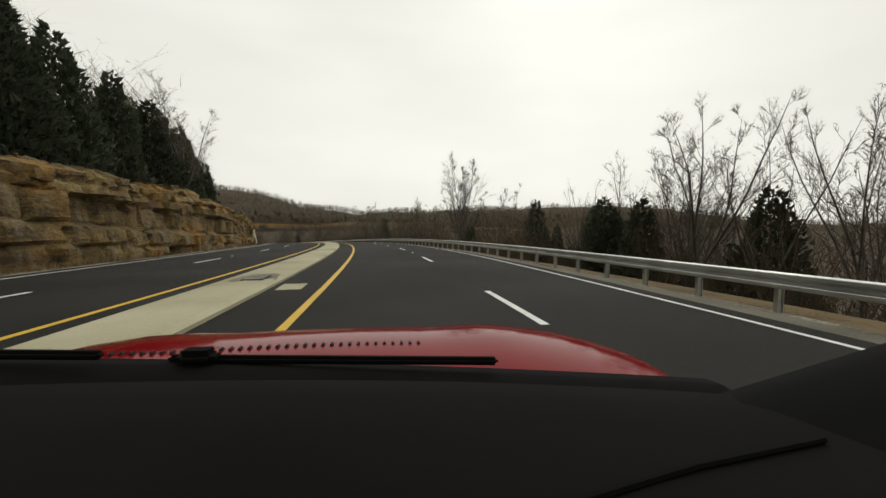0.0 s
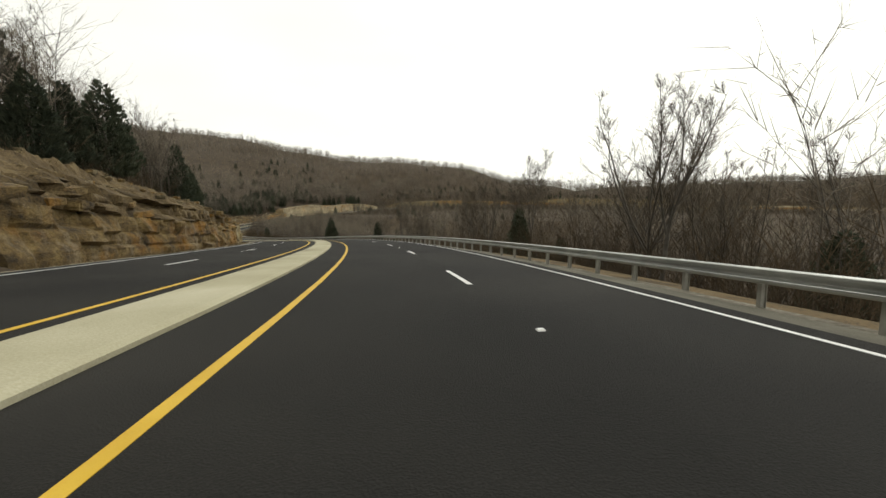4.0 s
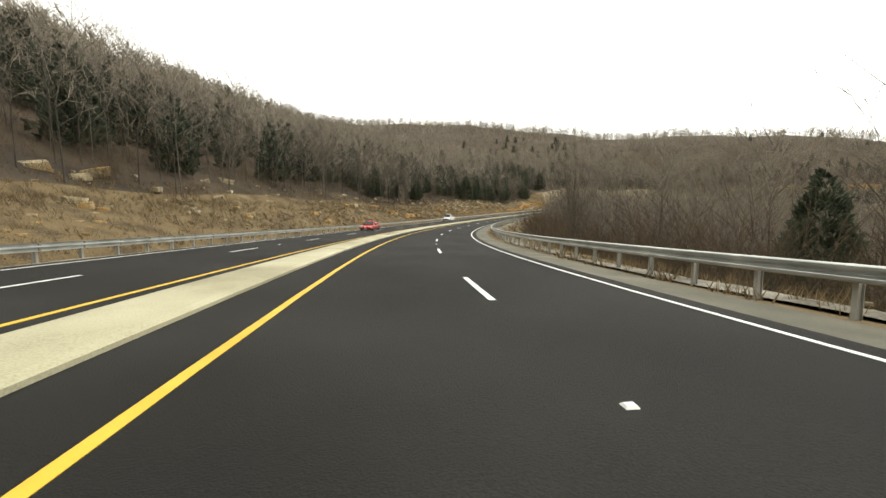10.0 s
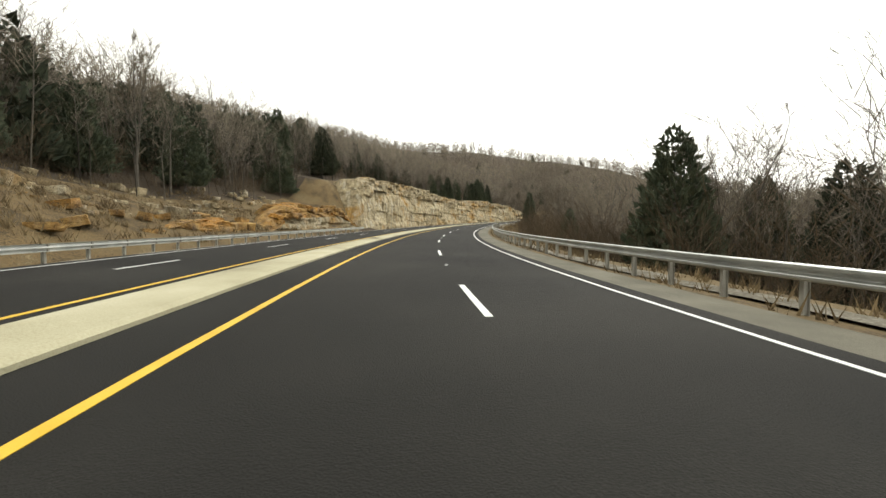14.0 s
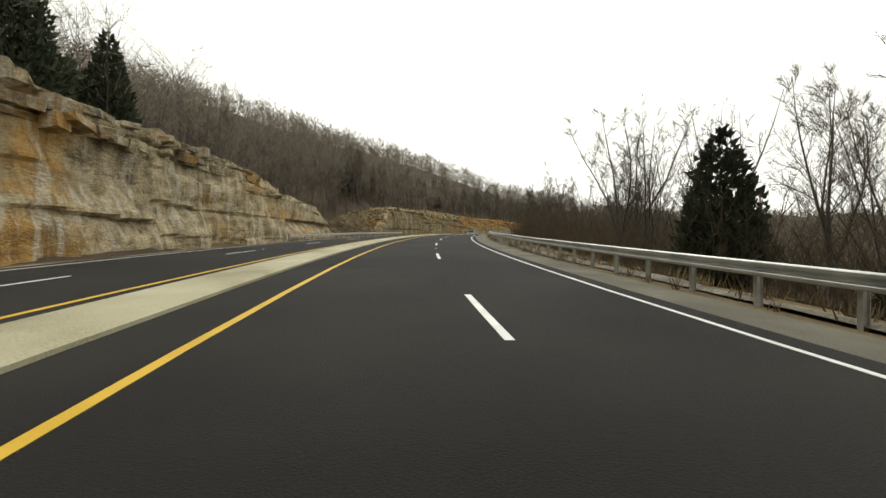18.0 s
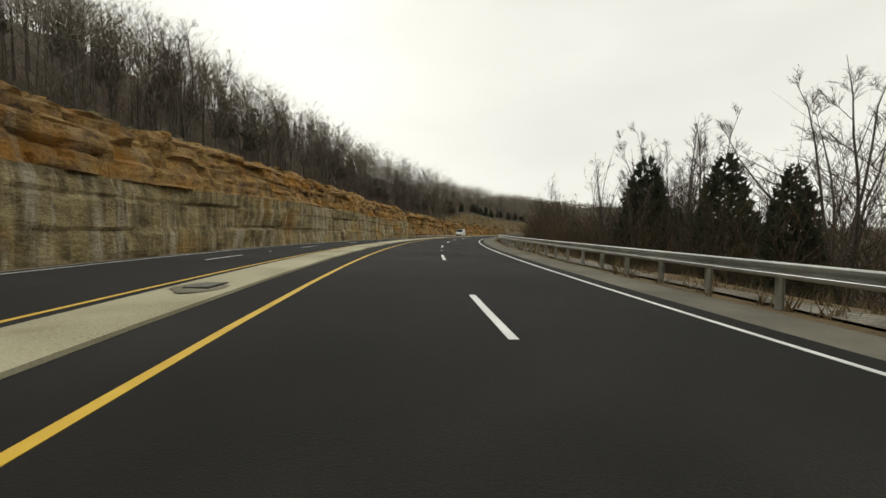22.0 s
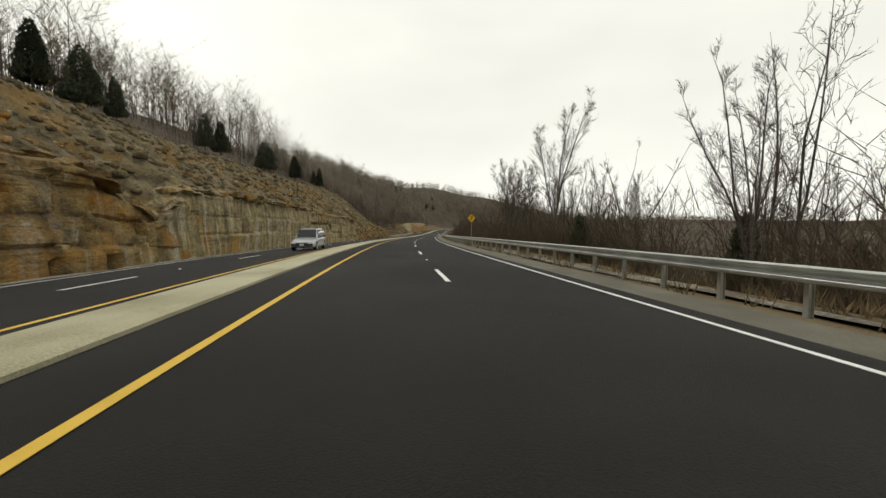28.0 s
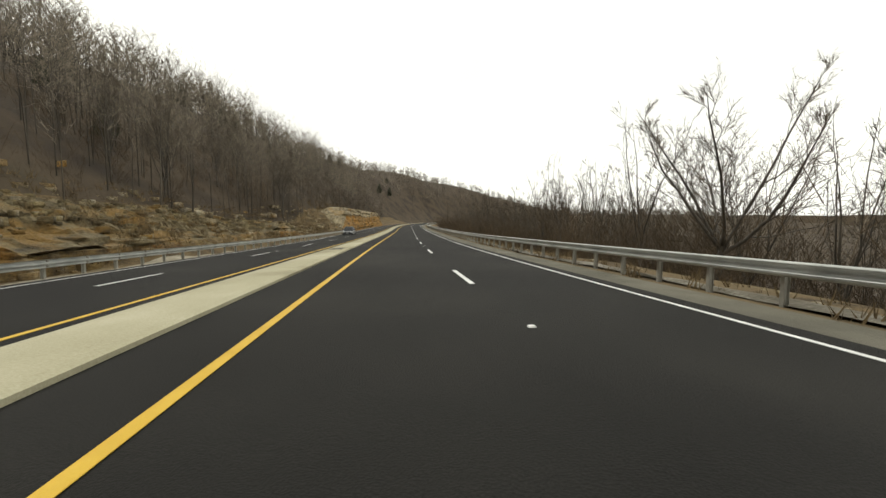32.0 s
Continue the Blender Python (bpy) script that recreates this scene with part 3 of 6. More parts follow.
def right_lift(s):
    return float(np.interp(s, [0, 300, 345, 1420], [-0.01, -0.01, 0.06, 0.06]) - right_drop(s, rail_offset(s)))


def left_lift(s):
    return float(crossfall(s, -14.6)) - 0.06


for a, b in runs(-16, 594) + runs(630, 1400):
    guardrail(a, b, rail_offset, -1, "galvanised steel guardrail on posts beside the shoulder", right_lift)
for lo, hi in ((341, 566), (694, 742), (886, 940), (1163, 1258)):
    for a, b in runs(lo, hi):
        guardrail(a, b, lambda s: -14.6, 1, "galvanised steel guardrail on posts below the wooded slope", left_lift)

# ---- rock cuttings ----
def crag_noise(u, v, seed, octaves=4):
    """Broken unevenness between -1 and 1: a few octaves of random values on a grid."""
    table = np.random.default_rng(seed).uniform(-1, 1, (64, 64))
    total, amp = 0.0, 1.0
    for _ in range(octaves):
        i, j = np.floor(u).astype(int), np.floor(v).astype(int)
        x, y = u - i, v - j
        x, y = np.clip((x - 0.5) * 1.7 + 0.5, 0, 1), np.clip((y - 0.5) * 1.7 + 0.5, 0, 1)
        a, b = table[i % 64, j % 64], table[(i + 1) % 64, j % 64]
        c, d = table[i % 64, (j + 1) % 64], table[(i + 1) % 64, (j + 1) % 64]
        total = total + amp * ((a * (1 - x) + b * x) * (1 - y) + (c * (1 - x) + d * x) * y)
        u, v, amp = u * 2.1 + 7.3, v * 2.1 + 3.1, amp * 0.5
    return total / 1.8


def block_relief(cols, z, seed, beds=(0.5, 1.2), lengths=(1.0, 4.0), proud=0.22, gap=0.22):
    """Offsets of a face broken into beds and blocks: every block stands in or out, the joints between them are recessed."""
    r = np.random.default_rng(seed)
    edges = np.cumsum(r.uniform(*beds, 40))
    wave = 0.22 * np.sin(cols / 13.0 + seed) + 0.12 * np.sin(cols / 4.7 + 2.0 * seed) + 0.01 * (cols - cols[0])
    zz = z + wave + 0.3
    bed = np.clip(np.searchsorted(edges, zz.ravel()).reshape(zz.shape), 0, 39)
    lower, upper = np.where(bed > 0, edges[bed - 1], 0.0), edges[bed]
    near = np.minimum(zz - lower, upper - zz)
    out = np.zeros(zz.shape)
    for b in range(bed.max() + 1):
        cuts = cols[0] - 3 + np.cumsum(r.uniform(*lengths, int((cols[-1] - cols[0] + 8) / lengths[0]) + 2))
        ends = cols + r.uniform(-0.3, 0.3) * (zz - lower)
        k = np.searchsorted(cuts, ends.ravel()).reshape(zz.shape)
        k = np.clip(k, 1, len(cuts) - 1)
        to_joint = np.minimum(ends - cuts[k - 1], cuts[k] - ends)
        stand_out = r.normal(0, proud, len(cuts) + 1)[k] + r.normal(0, proud * 0.7)
        tilt = r.normal(0, 0.12, len(cuts) + 1)[k] * (zz - lower)
        dent = gap * r.uniform(0.3, 1.0) * np.clip(1 - np.minimum(to_joint / 0.22, near / 0.16), 0, 1)
        out = np.where(bed == b, stand_out + tilt - dent, out)
    return out


RUBBLE_STONES = {"grey": [], "pale": [], "rusty": []}


def rock_face(a, b, lower, mat_low, mat_top, label, seed, batter=0.07, ledge=0.55, layer=(0.55, 1.1), crag=1.0, cap=99.0, taper=7.0, tiers=99, rubble=None, drilled=False, massive=False, jointed=False):
    """A blasted cutting: a lower wall, smooth with drill grooves or broken, and stepped ledges of jointed beds over it."""
    rng = np.random.default_rng(seed)
    cols = np.arange(a, b + 0.2, 0.26)
    nc = len(cols)
    ends = np.clip(np.minimum(cols - a, b - cols) / taper, 0, 1)
    h1 = np.array([min(lower, cut_height(s) * 0.75) for s in cols]) * (0.06 + 0.94 * ends) + 0.25 * np.sin(cols / 9.0 + seed) * ends
    ht = np.minimum(cut_height(cols), cap + 0.4 * np.sin(cols / 5.0) + 0.3 * np.sin(cols / 2.3)) * (0.06 + 0.94 * ends)
    chunk = np.cumsum(rng.random(nc) < 0.10)
    ragged = rng.uniform(-0.35, 0.45, chunk.max() + 1)[chunk] * ends
    top = np.clip(np.minimum(ht, h1 + tiers * np.mean(layer)) + ragged, h1 + 0.12, None)
    foot_o = np.full(nc, -16.7) + 0.35 * np.sin(cols / 11.0 + seed) + 0.2 * np.sin(cols / 4.1)
    low_rows = max(3, int(np.ceil(h1.max() / 0.24)))
    up_rows = max(3, int(np.ceil((top - h1).max() / 0.24)))
    z = np.concatenate([h1 * (np.arange(low_rows + 1) / low_rows)[:, None], h1 + (top - h1) * (np.arange(up_rows + 1) / up_rows)[:, None]])
    over = np.clip(z - h1, 0, None)
    steps = np.floor(over / np.mean(layer) + crag_noise(cols / 6.0, over / 3.0, seed + 4, 2) * 0.6)
    o = foot_o - batter * np.minimum(z, h1) - np.where(over > 0, 0.15 + np.clip(steps, 0, None) * ledge * 0.55 + over * ledge * 0.2, 0.0)
    if drilled:
        wall = block_relief(cols, z, seed, (1.3, 2.4), (4.0, 11.0), 0.07, 0.16) + 0.035 * np.cos(cols * 2 * math.pi / 0.78) + crag_noise(cols / 5.0, z / 2.5, seed, 3) * 0.13
    elif massive:
        wall = block_relief(cols, z + 0.25 * (cols - a) % 7.0 * 0.2, seed, (1.6, 3.2), (3.0, 9.0), 0.14, 0.12) + crag_noise(cols / 6.0, z / 4.0, seed, 3) * 0.85 + crag_noise(cols / 1.7, z / 1.3, seed + 2) * 0.12
    elif jointed:
        wall = block_relief(cols, z, seed, (0.9, 1.7), (1.1, 2.9), 0.26, 0.42) + crag_noise(cols / 1.9, z / 1.2, seed) * 0.16
    else:
        wall = block_relief(cols, z, seed, (0.45, 1.15), (0.8, 3.6), 0.085 * crag + 0.03, 0.14 + 0.06 * crag) + crag_noise(cols / 2.2, z / 1.2, seed) * 0.16 * crag
    beds = block_relief(cols, z, seed + 40, layer, (0.7, 2.8), 0.15 + 0.06 * crag, 0.45) + crag_noise(cols / 1.5, z / 0.9, seed + 5) * 0.18
    o = o + np.where(z > h1 - 0.01, np.where(np.arange(len(z))[:, None] > low_rows, beds, wall), wall) * (0.25 + 0.75 * ends)
    z = z + crag_noise(cols / 0.9, z / 0.7, seed + 6, 2) * 0.05 * ends
    if rubble:
        o[-1] -= 0.45
        o[-2] -= 0.2
    z[0] -= 0.5
    grid = list(np.stack([np.broadcast_to(cols, z.shape), o, z], 1))
    oo, z_top = o[-1], z[-1]
    back = -21.5 if cap > 50 else -18.5
    if rubble:
        reach = np.interp(cols, [930, 955, 1172, 1190], [25.6, 28.6, 28.6, 25.6])
        tail = np.clip(np.minimum(cols - a, b - cols) / 4.0, 0, 1)
        slope_rows = []
        for k in range(27):
            g = k / 26
            so = oo - 0.05 + (-reach - oo) * g
            rest = land(cols, so)
            sz = np.maximum(z_top + (land(cols, -reach) + 0.3 - z_top) * g, rest + 0.25)
            sz = rest - 0.5 * (1 - tail) + (sz - rest) * tail
            n2 = crag_noise(cols / 1.3, so / 1.0, seed + 9) + 0.5 * crag_noise(cols / 0.45, so / 0.5, seed + 10) + 1.2 * np.clip(crag_noise(cols / 3.5, so / 1.6, seed + 11, 3) - 0.25, 0, 1)
            slope_rows.append(spot(cols, so, sz + n2 * (0.0 if k == 0 else 0.36) * (0.4 + 0.6 * ends) + crossfall(cols, -15.0)))
        sheet = np.stack(slope_rows)
        for _ in range(int((b - a) * (26 if rubble is ROCK_GREY else 4))):
            i, j = int(rng.integers(1, 26)), int(rng.integers(8, nc - 8))
            size = 0.12 + 0.75 * rng.random() ** 3.5
            kind = "rusty" if a < 1000 and i < 9 and rubble is ROCK_GREY and rng.random() < 0.5 else "pale" if rng.random() < 0.3 else "grey"
            RUBBLE_STONES[kind].append((*(sheet[i, j] + (0, 0, 0.08 * size)), rng.uniform(0, 6.28), size))
    grid.append(np.stack([cols, np.minimum(oo - 1.2, back), z_top + 0.05]))
    grid.append(np.stack([cols, np.minimum(oo - 3.0, back - 3), z_top - 1.5]))
    low = crossfall(cols, -15.0)
    world_pts = np.concatenate([spot(r[0], r[1], r[2] + low) for r in grid])
    thing = setting("rock_cliff", None, label, "rock face")
    cut_row = low_rows + 1
    child("lower_wall", mesh_of("lower_wall", world_pts[:cut_row * nc], grid_faces(cut_row, nc), mat_low), thing)
    child("upper_ledges", mesh_of("upper_ledges", world_pts[low_rows * nc:], grid_faces(len(grid) - low_rows, nc), mat_top), thing)
    if rubble:
        child("rubble_slope", mesh_of("rubble_slope", np.concatenate(slope_rows), grid_faces(len(slope_rows), nc), rubble), thing, "slope of loose broken stone")
    return thing, cols, h1, z_top


def stone(seed, size=(1, 1, 1), cuts=9):
    """An angular lump of rock: a hull of scattered points on a box."""
    rng = np.random.default_rng(seed)
    bm = bmesh.new()
    for x in (-1, 1):
        for y in (-1, 1):
            for z in (-1, 1):
                bm.verts.new((x * 0.5 * rng.uniform(0.75, 1.0) * size[0], y * 0.5 * rng.uniform(0.7, 1.0) * size[1], z * 0.5 * rng.uniform(0.7, 1.0) * size[2]))
    for _ in range(cuts):
        p = rng.normal(size=3)
        p /= np.abs(p).max()
        bm.verts.new(p * 0.5 * rng.uniform(0.85, 1.0) * np.array(size))
    bmesh.ops.convex_hull(bm, input=bm.verts)
    loose = [q for q in bm.verts if not q.link_faces]
    bmesh.ops.delete(bm, geom=loose, context="VERTS")
    return bm


def stone_mesh(name, seed, size, mat):
    bm = stone(seed, size)
    me = bpy.data.meshes.new(name)
    bm.to_mesh(me)
    bm.free()
    me.materials.append(mat)
    return me


def ledge_blocks(thing, cols, h1, ht, mat, count, seed, over=0.0, lean=0.0):
    """Broken blocks that stand proud of the ledges."""
    rng = np.random.default_rng(seed)
    kinds = [stone_mesh("ledge_block", seed * 10 + k, s, mat) for k, s in enumerate(((1.9, 1.1, 0.55), (1.2, 0.9, 0.5), (2.8, 1.2, 0.6), (1.0, 0.9, 0.8), (1.6, 1.0, 0.75)))]
    for i in range(count):
        j = rng.integers(2, len(cols) - 2)
        if ht[j] - h1[j] < 0.4:
            continue
        f = rng.uniform(0.0, 0.85)
        up = h1[j] + (ht[j] - h1[j]) * f + over
        o = -16.9 - 0.07 * h1[j] - (ht[j] - h1[j]) * f * 0.42 + rng.uniform(-0.55, -0.05)
        if lean:
            up = ht[j] * rng.uniform(0.03, 0.97)
            o = -16.55 - lean * up + rng.uniform(-0.3, 0.1)
        ob = child("ledge_block", kinds[rng.integers(5)], thing)
        k = rng.uniform(0.45, 1.05)
        ob.matrix_local = stand(cols[j], o, up + float(crossfall(cols[j], -15.0)), rng.uniform(72, 108)) @ pose(0, 0, 0, rng.uniform(-12, 12), rng.uniform(-7, 7), 0) @ Matrix.Scale(k, 4)


cl = rock_face(14, 131, 3.4, ROCK_OCHRE, ROCK_OCHRE, "weathered ochre limestone roadside cutting with broken ledges", 3, jointed=True, batter=0.16, ledge=0.6, layer=(0.5, 0.9), crag=2.2, tiers=2, rubble=EARTH)
ledge_blocks(*cl, ROCK_OCHRE, 50, 31)
ledge_blocks(*cl, ROCK_OCHRE, 24, 32, 0.0, 0.2)
cl = rock_face(125, 222, 2.6, ROCK_OCHRE, EARTH, "low ochre rock cutting under a brown earth bank", 4, batter=0.25, ledge=0.8, crag=2.0, tiers=2, rubble=EARTH)
ledge_blocks(*cl, ROCK_OCHRE, 30, 41)
cl = rock_face(215, 292, 3.5, ROCK_OLIVE, ROCK_OCHRE, "grey and ochre limestone wall with drill marks under a rubble bench", 5, drilled=True, batter=0.10, ledge=0.7, crag=1.5, tiers=1, rubble=EARTH)
ledge_blocks(*cl, ROCK_OCHRE, 40, 51)
cl = rock_face(285, 326, 2.4, ROCK_OCHRE, ROCK_OCHRE, "low broken ochre ledges stepping down to the roadside", 25, batter=0.32, ledge=0.9, layer=(0.4, 0.8), crag=2.2, tiers=3, rubble=EARTH)
ledge_blocks(*cl, ROCK_OCHRE, 26, 52, 0.0, 0.4)
cl = rock_face(541, 569, 2.2, ROCK_CREAM, ROCK_RUST, "low pale and rusty ledges beside the end of the cliff", 26, batter=0.3, ledge=0.8, layer=(0.4, 0.8), crag=1.8, cap=3.9, taper=6.0)
ledge_blocks(*cl, ROCK_RUST, 40, 62)
cl = rock_face(569, 712, 7.4, ROCK_CREAM, ROCK_CREAM, "tall cream limestone cliff with drill marks and jagged top", 6, batter=0.16, ledge=0.75, layer=(1.0, 2.0), crag=2.2, taper=4.0, massive=True)
ledge_blocks(*cl, ROCK_CREAM, 150, 61)
cl = rock_face(735, 806, 5.0, ROCK_OLIVE, ROCK_OLIVE, "tall streaked grey limestone wall with drill marks and brown cap rock", 7, drilled=True, batter=0.05, ledge=0.5, layer=(1.1, 1.9), crag=1.4, tiers=2, rubble=ROCK_GREY)
ledge_blocks(*cl, ROCK_OCHRE, 60, 70)
cl = rock_face(798, 892, 4.2, ROCK_OLIVE, ROCK_RUST, "two-tier limestone cutting, streaked grey wall under rusty ledges", 27, drilled=True, batter=0.05, ledge=0.6, layer=(0.8, 1.5), crag=1.5, tiers=3, rubble=ROCK_GREY)
ledge_blocks(*cl, ROCK_RUST, 170, 71)
cl = rock_face(884, 954, 5.0, ROCK_RUST, ROCK_RUST, "jointed bright ochre rock face broken into large blocks", 19, jointed=True, batter=0.28, ledge=0.7, layer=(0.5, 0.9), crag=2.2, tiers=2, rubble=ROCK_GREY)
ledge_blocks(*cl, ROCK_RUST, 130, 73, 0.0, 0.36)
cl = rock_face(936, 1002, 4.6, ROCK_RUST, ROCK_OCHRE, "broken rust-brown rock wall under a slope of loose stone", 8, batter=0.25, ledge=0.6, layer=(0.4, 0.8), crag=2.4, tiers=2, rubble=ROCK_GREY)
ledge_blocks(*cl, ROCK_RUST, 60, 81, 0.0, 0.3)
cl = rock_face(995, 1040, 4.8, ROCK_OCHRE, ROCK_OCHRE, "blocky ochre and olive rock wall under a slope of loose stone", 28, jointed=True, batter=0.2, ledge=0.6, layer=(0.5, 0.9), crag=2.0, tiers=2, rubble=ROCK_GREY)
ledge_blocks(*cl, ROCK_OLIVE, 30, 82, 0.0, 0.3)
cl = rock_face(1034, 1112, 4.9, ROCK_OLIVE, ROCK_OLIVE, "grey drilled rock wall under a slope of loose grey stone", 9, drilled=True, batter=0.06, ledge=0.5, layer=(0.28, 0.5), crag=1.2, tiers=2, rubble=ROCK_GREY)
ledge_blocks(*cl, ROCK_OCHRE, 60, 91)
cl = rock_face(1106, 1180, 2.8, ROCK_OCHRE, ROCK_OCHRE, "low ochre rock wall under a slope of loose grey stone", 12, batter=0.18, ledge=0.5, layer=(0.25, 0.45), crag=2.0, tiers=1, rubble=ROCK_GREY)
ledge_blocks(*cl, ROCK_GREY, 50, 95)
cl = rock_face(1174, 1228, 1.0, ROCK_OCHRE, ROCK_GREY, "low tumbled grey rock below the woods", 18, batter=0.5, ledge=0.7, layer=(0.3, 0.6), crag=1.6, tiers=1, rubble=ROCK_GREY)
ledge_blocks(*cl, ROCK_CREAM, 25, 181, 0.0, 0.9)
cl = rock_face(1260, 1352, 4.0, ROCK_RUST, ROCK_CREAM, "pale and rusty limestone cutting at the far bend", 10, batter=0.1, ledge=0.7)
for a, b, top, seed in ((398, 428, 1.0, 14), (436, 470, 1.2, 15), (488, 516, 1.5, 16), (522, 544, 1.6, 17)):
    cl = rock_face(a, b, 0.5, ROCK_RUST, ROCK_RUST, "low rust-stained ledges at the foot of a grassy slope", seed, batter=0.3, ledge=0.7, layer=(0.25, 0.45), crag=1.6, cap=top, taper=9.0)
    ledge_blocks(*cl, ROCK_RUST if seed > 15 else ROCK_OCHRE, 18, seed * 10)

# sprayed concrete that seals a washed-out hollow in the cutting
pts = []
for i in range(9):
    f = i / 8
    half = 2.6 - 1.5 * f ** 0.7 + 0.25 * math.sin(i * 1.9)
    for j in range(9):
        g = j / 8 * 2 - 1
        up = 0.05 + 2.75 * f
        pts.append(spot(95.6 + g * half + 0.2 * math.sin(i), -16.15 - 0.17 * up - 0.25 * g * g + 0.03 * math.sin(i * 2 + j), up - 0.15))
tagged(new("concrete_patch", mesh_of("concrete_patch", pts, grid_faces(9, 9), CONCRETE, True)), "pale sprayed concrete patch on the rock cutting", "concrete patch")
concrete_skin = bpy.data.objects["concrete_patch"].modifiers.new("thickness", "SOLIDIFY")
concrete_skin.thickness = 0.35

# loose boulders on the open slopes
rng = np.random.default_rng(77)
pale = [stone_mesh("boulder", 700 + k, s, ROCK_CREAM) for k, s in enumerate(((1.3, 0.9, 0.6), (0.9, 0.7, 0.5), (1.7, 1.1, 0.7), (0.6, 0.5, 0.45)))]
warm = [stone_mesh("boulder", 720 + k, s, ROCK_RUST) for k, s in enumerate(((1.6, 1.1, 0.5), (2.2, 1.2, 0.6), (1.0, 0.8, 0.5)))]
for lo, hi, near, far, n, kinds, lab in ((326, 480, 19, 30, 56, pale, "pale limestone boulder in dry grass"), (400, 545, 17, 24, 36, warm, "rust-stained limestone slab in dry grass"), (480, 560, 21, 28, 70, pale, "pale limestone boulder on the wooded slope"), (712, 735, 16, 26, 18, pale, "limestone boulder in a wooded gully"), (1178, 1260, 16, 30, 40, pale, "pale limestone boulder beside the road cutting"), (130, 320, 19, 27, 40, pale, "limestone boulder on an earth bank")):
    for _ in range(n):
        s, o = rng.uniform(lo, hi), -rng.uniform(near, far)
        k = rng.uniform(0.5, 1.3)
        ob = tagged(new("boulder", kinds[rng.integers(len(kinds))]), lab, "boulder", "boulders on the slopes")
        ob.matrix_basis = stand(s, o, float(land(s, o)) + 0.12 * k, rng.uniform(0, 360)) @ pose(0, 0, 0, rng.uniform(-14, 14), rng.uniform(-14, 14), 0) @ Matrix.Scale(k, 4)

# ---- trees ----
def tube(vs, fs, p, q, r0, r1, k):
    p, q = np.asarray(p, float), np.asarray(q, float)
    d = q - p
    d = d / (np.linalg.norm(d) + 1e-9)
    side = np.cross(d, (0.31, 0.87, 0.39) if abs(d[2]) > 0.9 else (0, 0, 1.0))
    side /= np.linalg.norm(side)
    other = np.cross(d, side)
    n = len(vs)
    ang = np.arange(k) * 2 * math.pi / k
    ring = np.cos(ang)[:, None] * side + np.sin(ang)[:, None] * other
    vs.extend(p + ring * r0)
    if r1 <= 0:
        vs.append(q)
        fs.extend((n + i, n + (i + 1) % k, n + k) for i in range(k))
    else:
        vs.extend(q + ring * r1)
        fs.extend((n + i, n + (i + 1) % k, n + k + (i + 1) % k, n + k + i) for i in range(k))


def blade(vs, fs, p, q, w):
    """A twig drawn as one sliver."""
    d = np.asarray(q) - np.asarray(p)
    side = np.cross(d, (d[1], -d[0], d[2] * 0.3 + 0.1))
    side = side / (np.linalg.norm(side) + 1e-9) * w
    n = len(vs)
    vs.extend([np.asarray(p) - side, np.asarray(p) + side, np.asarray(q)])
    fs.append((n, n + 1, n + 2))


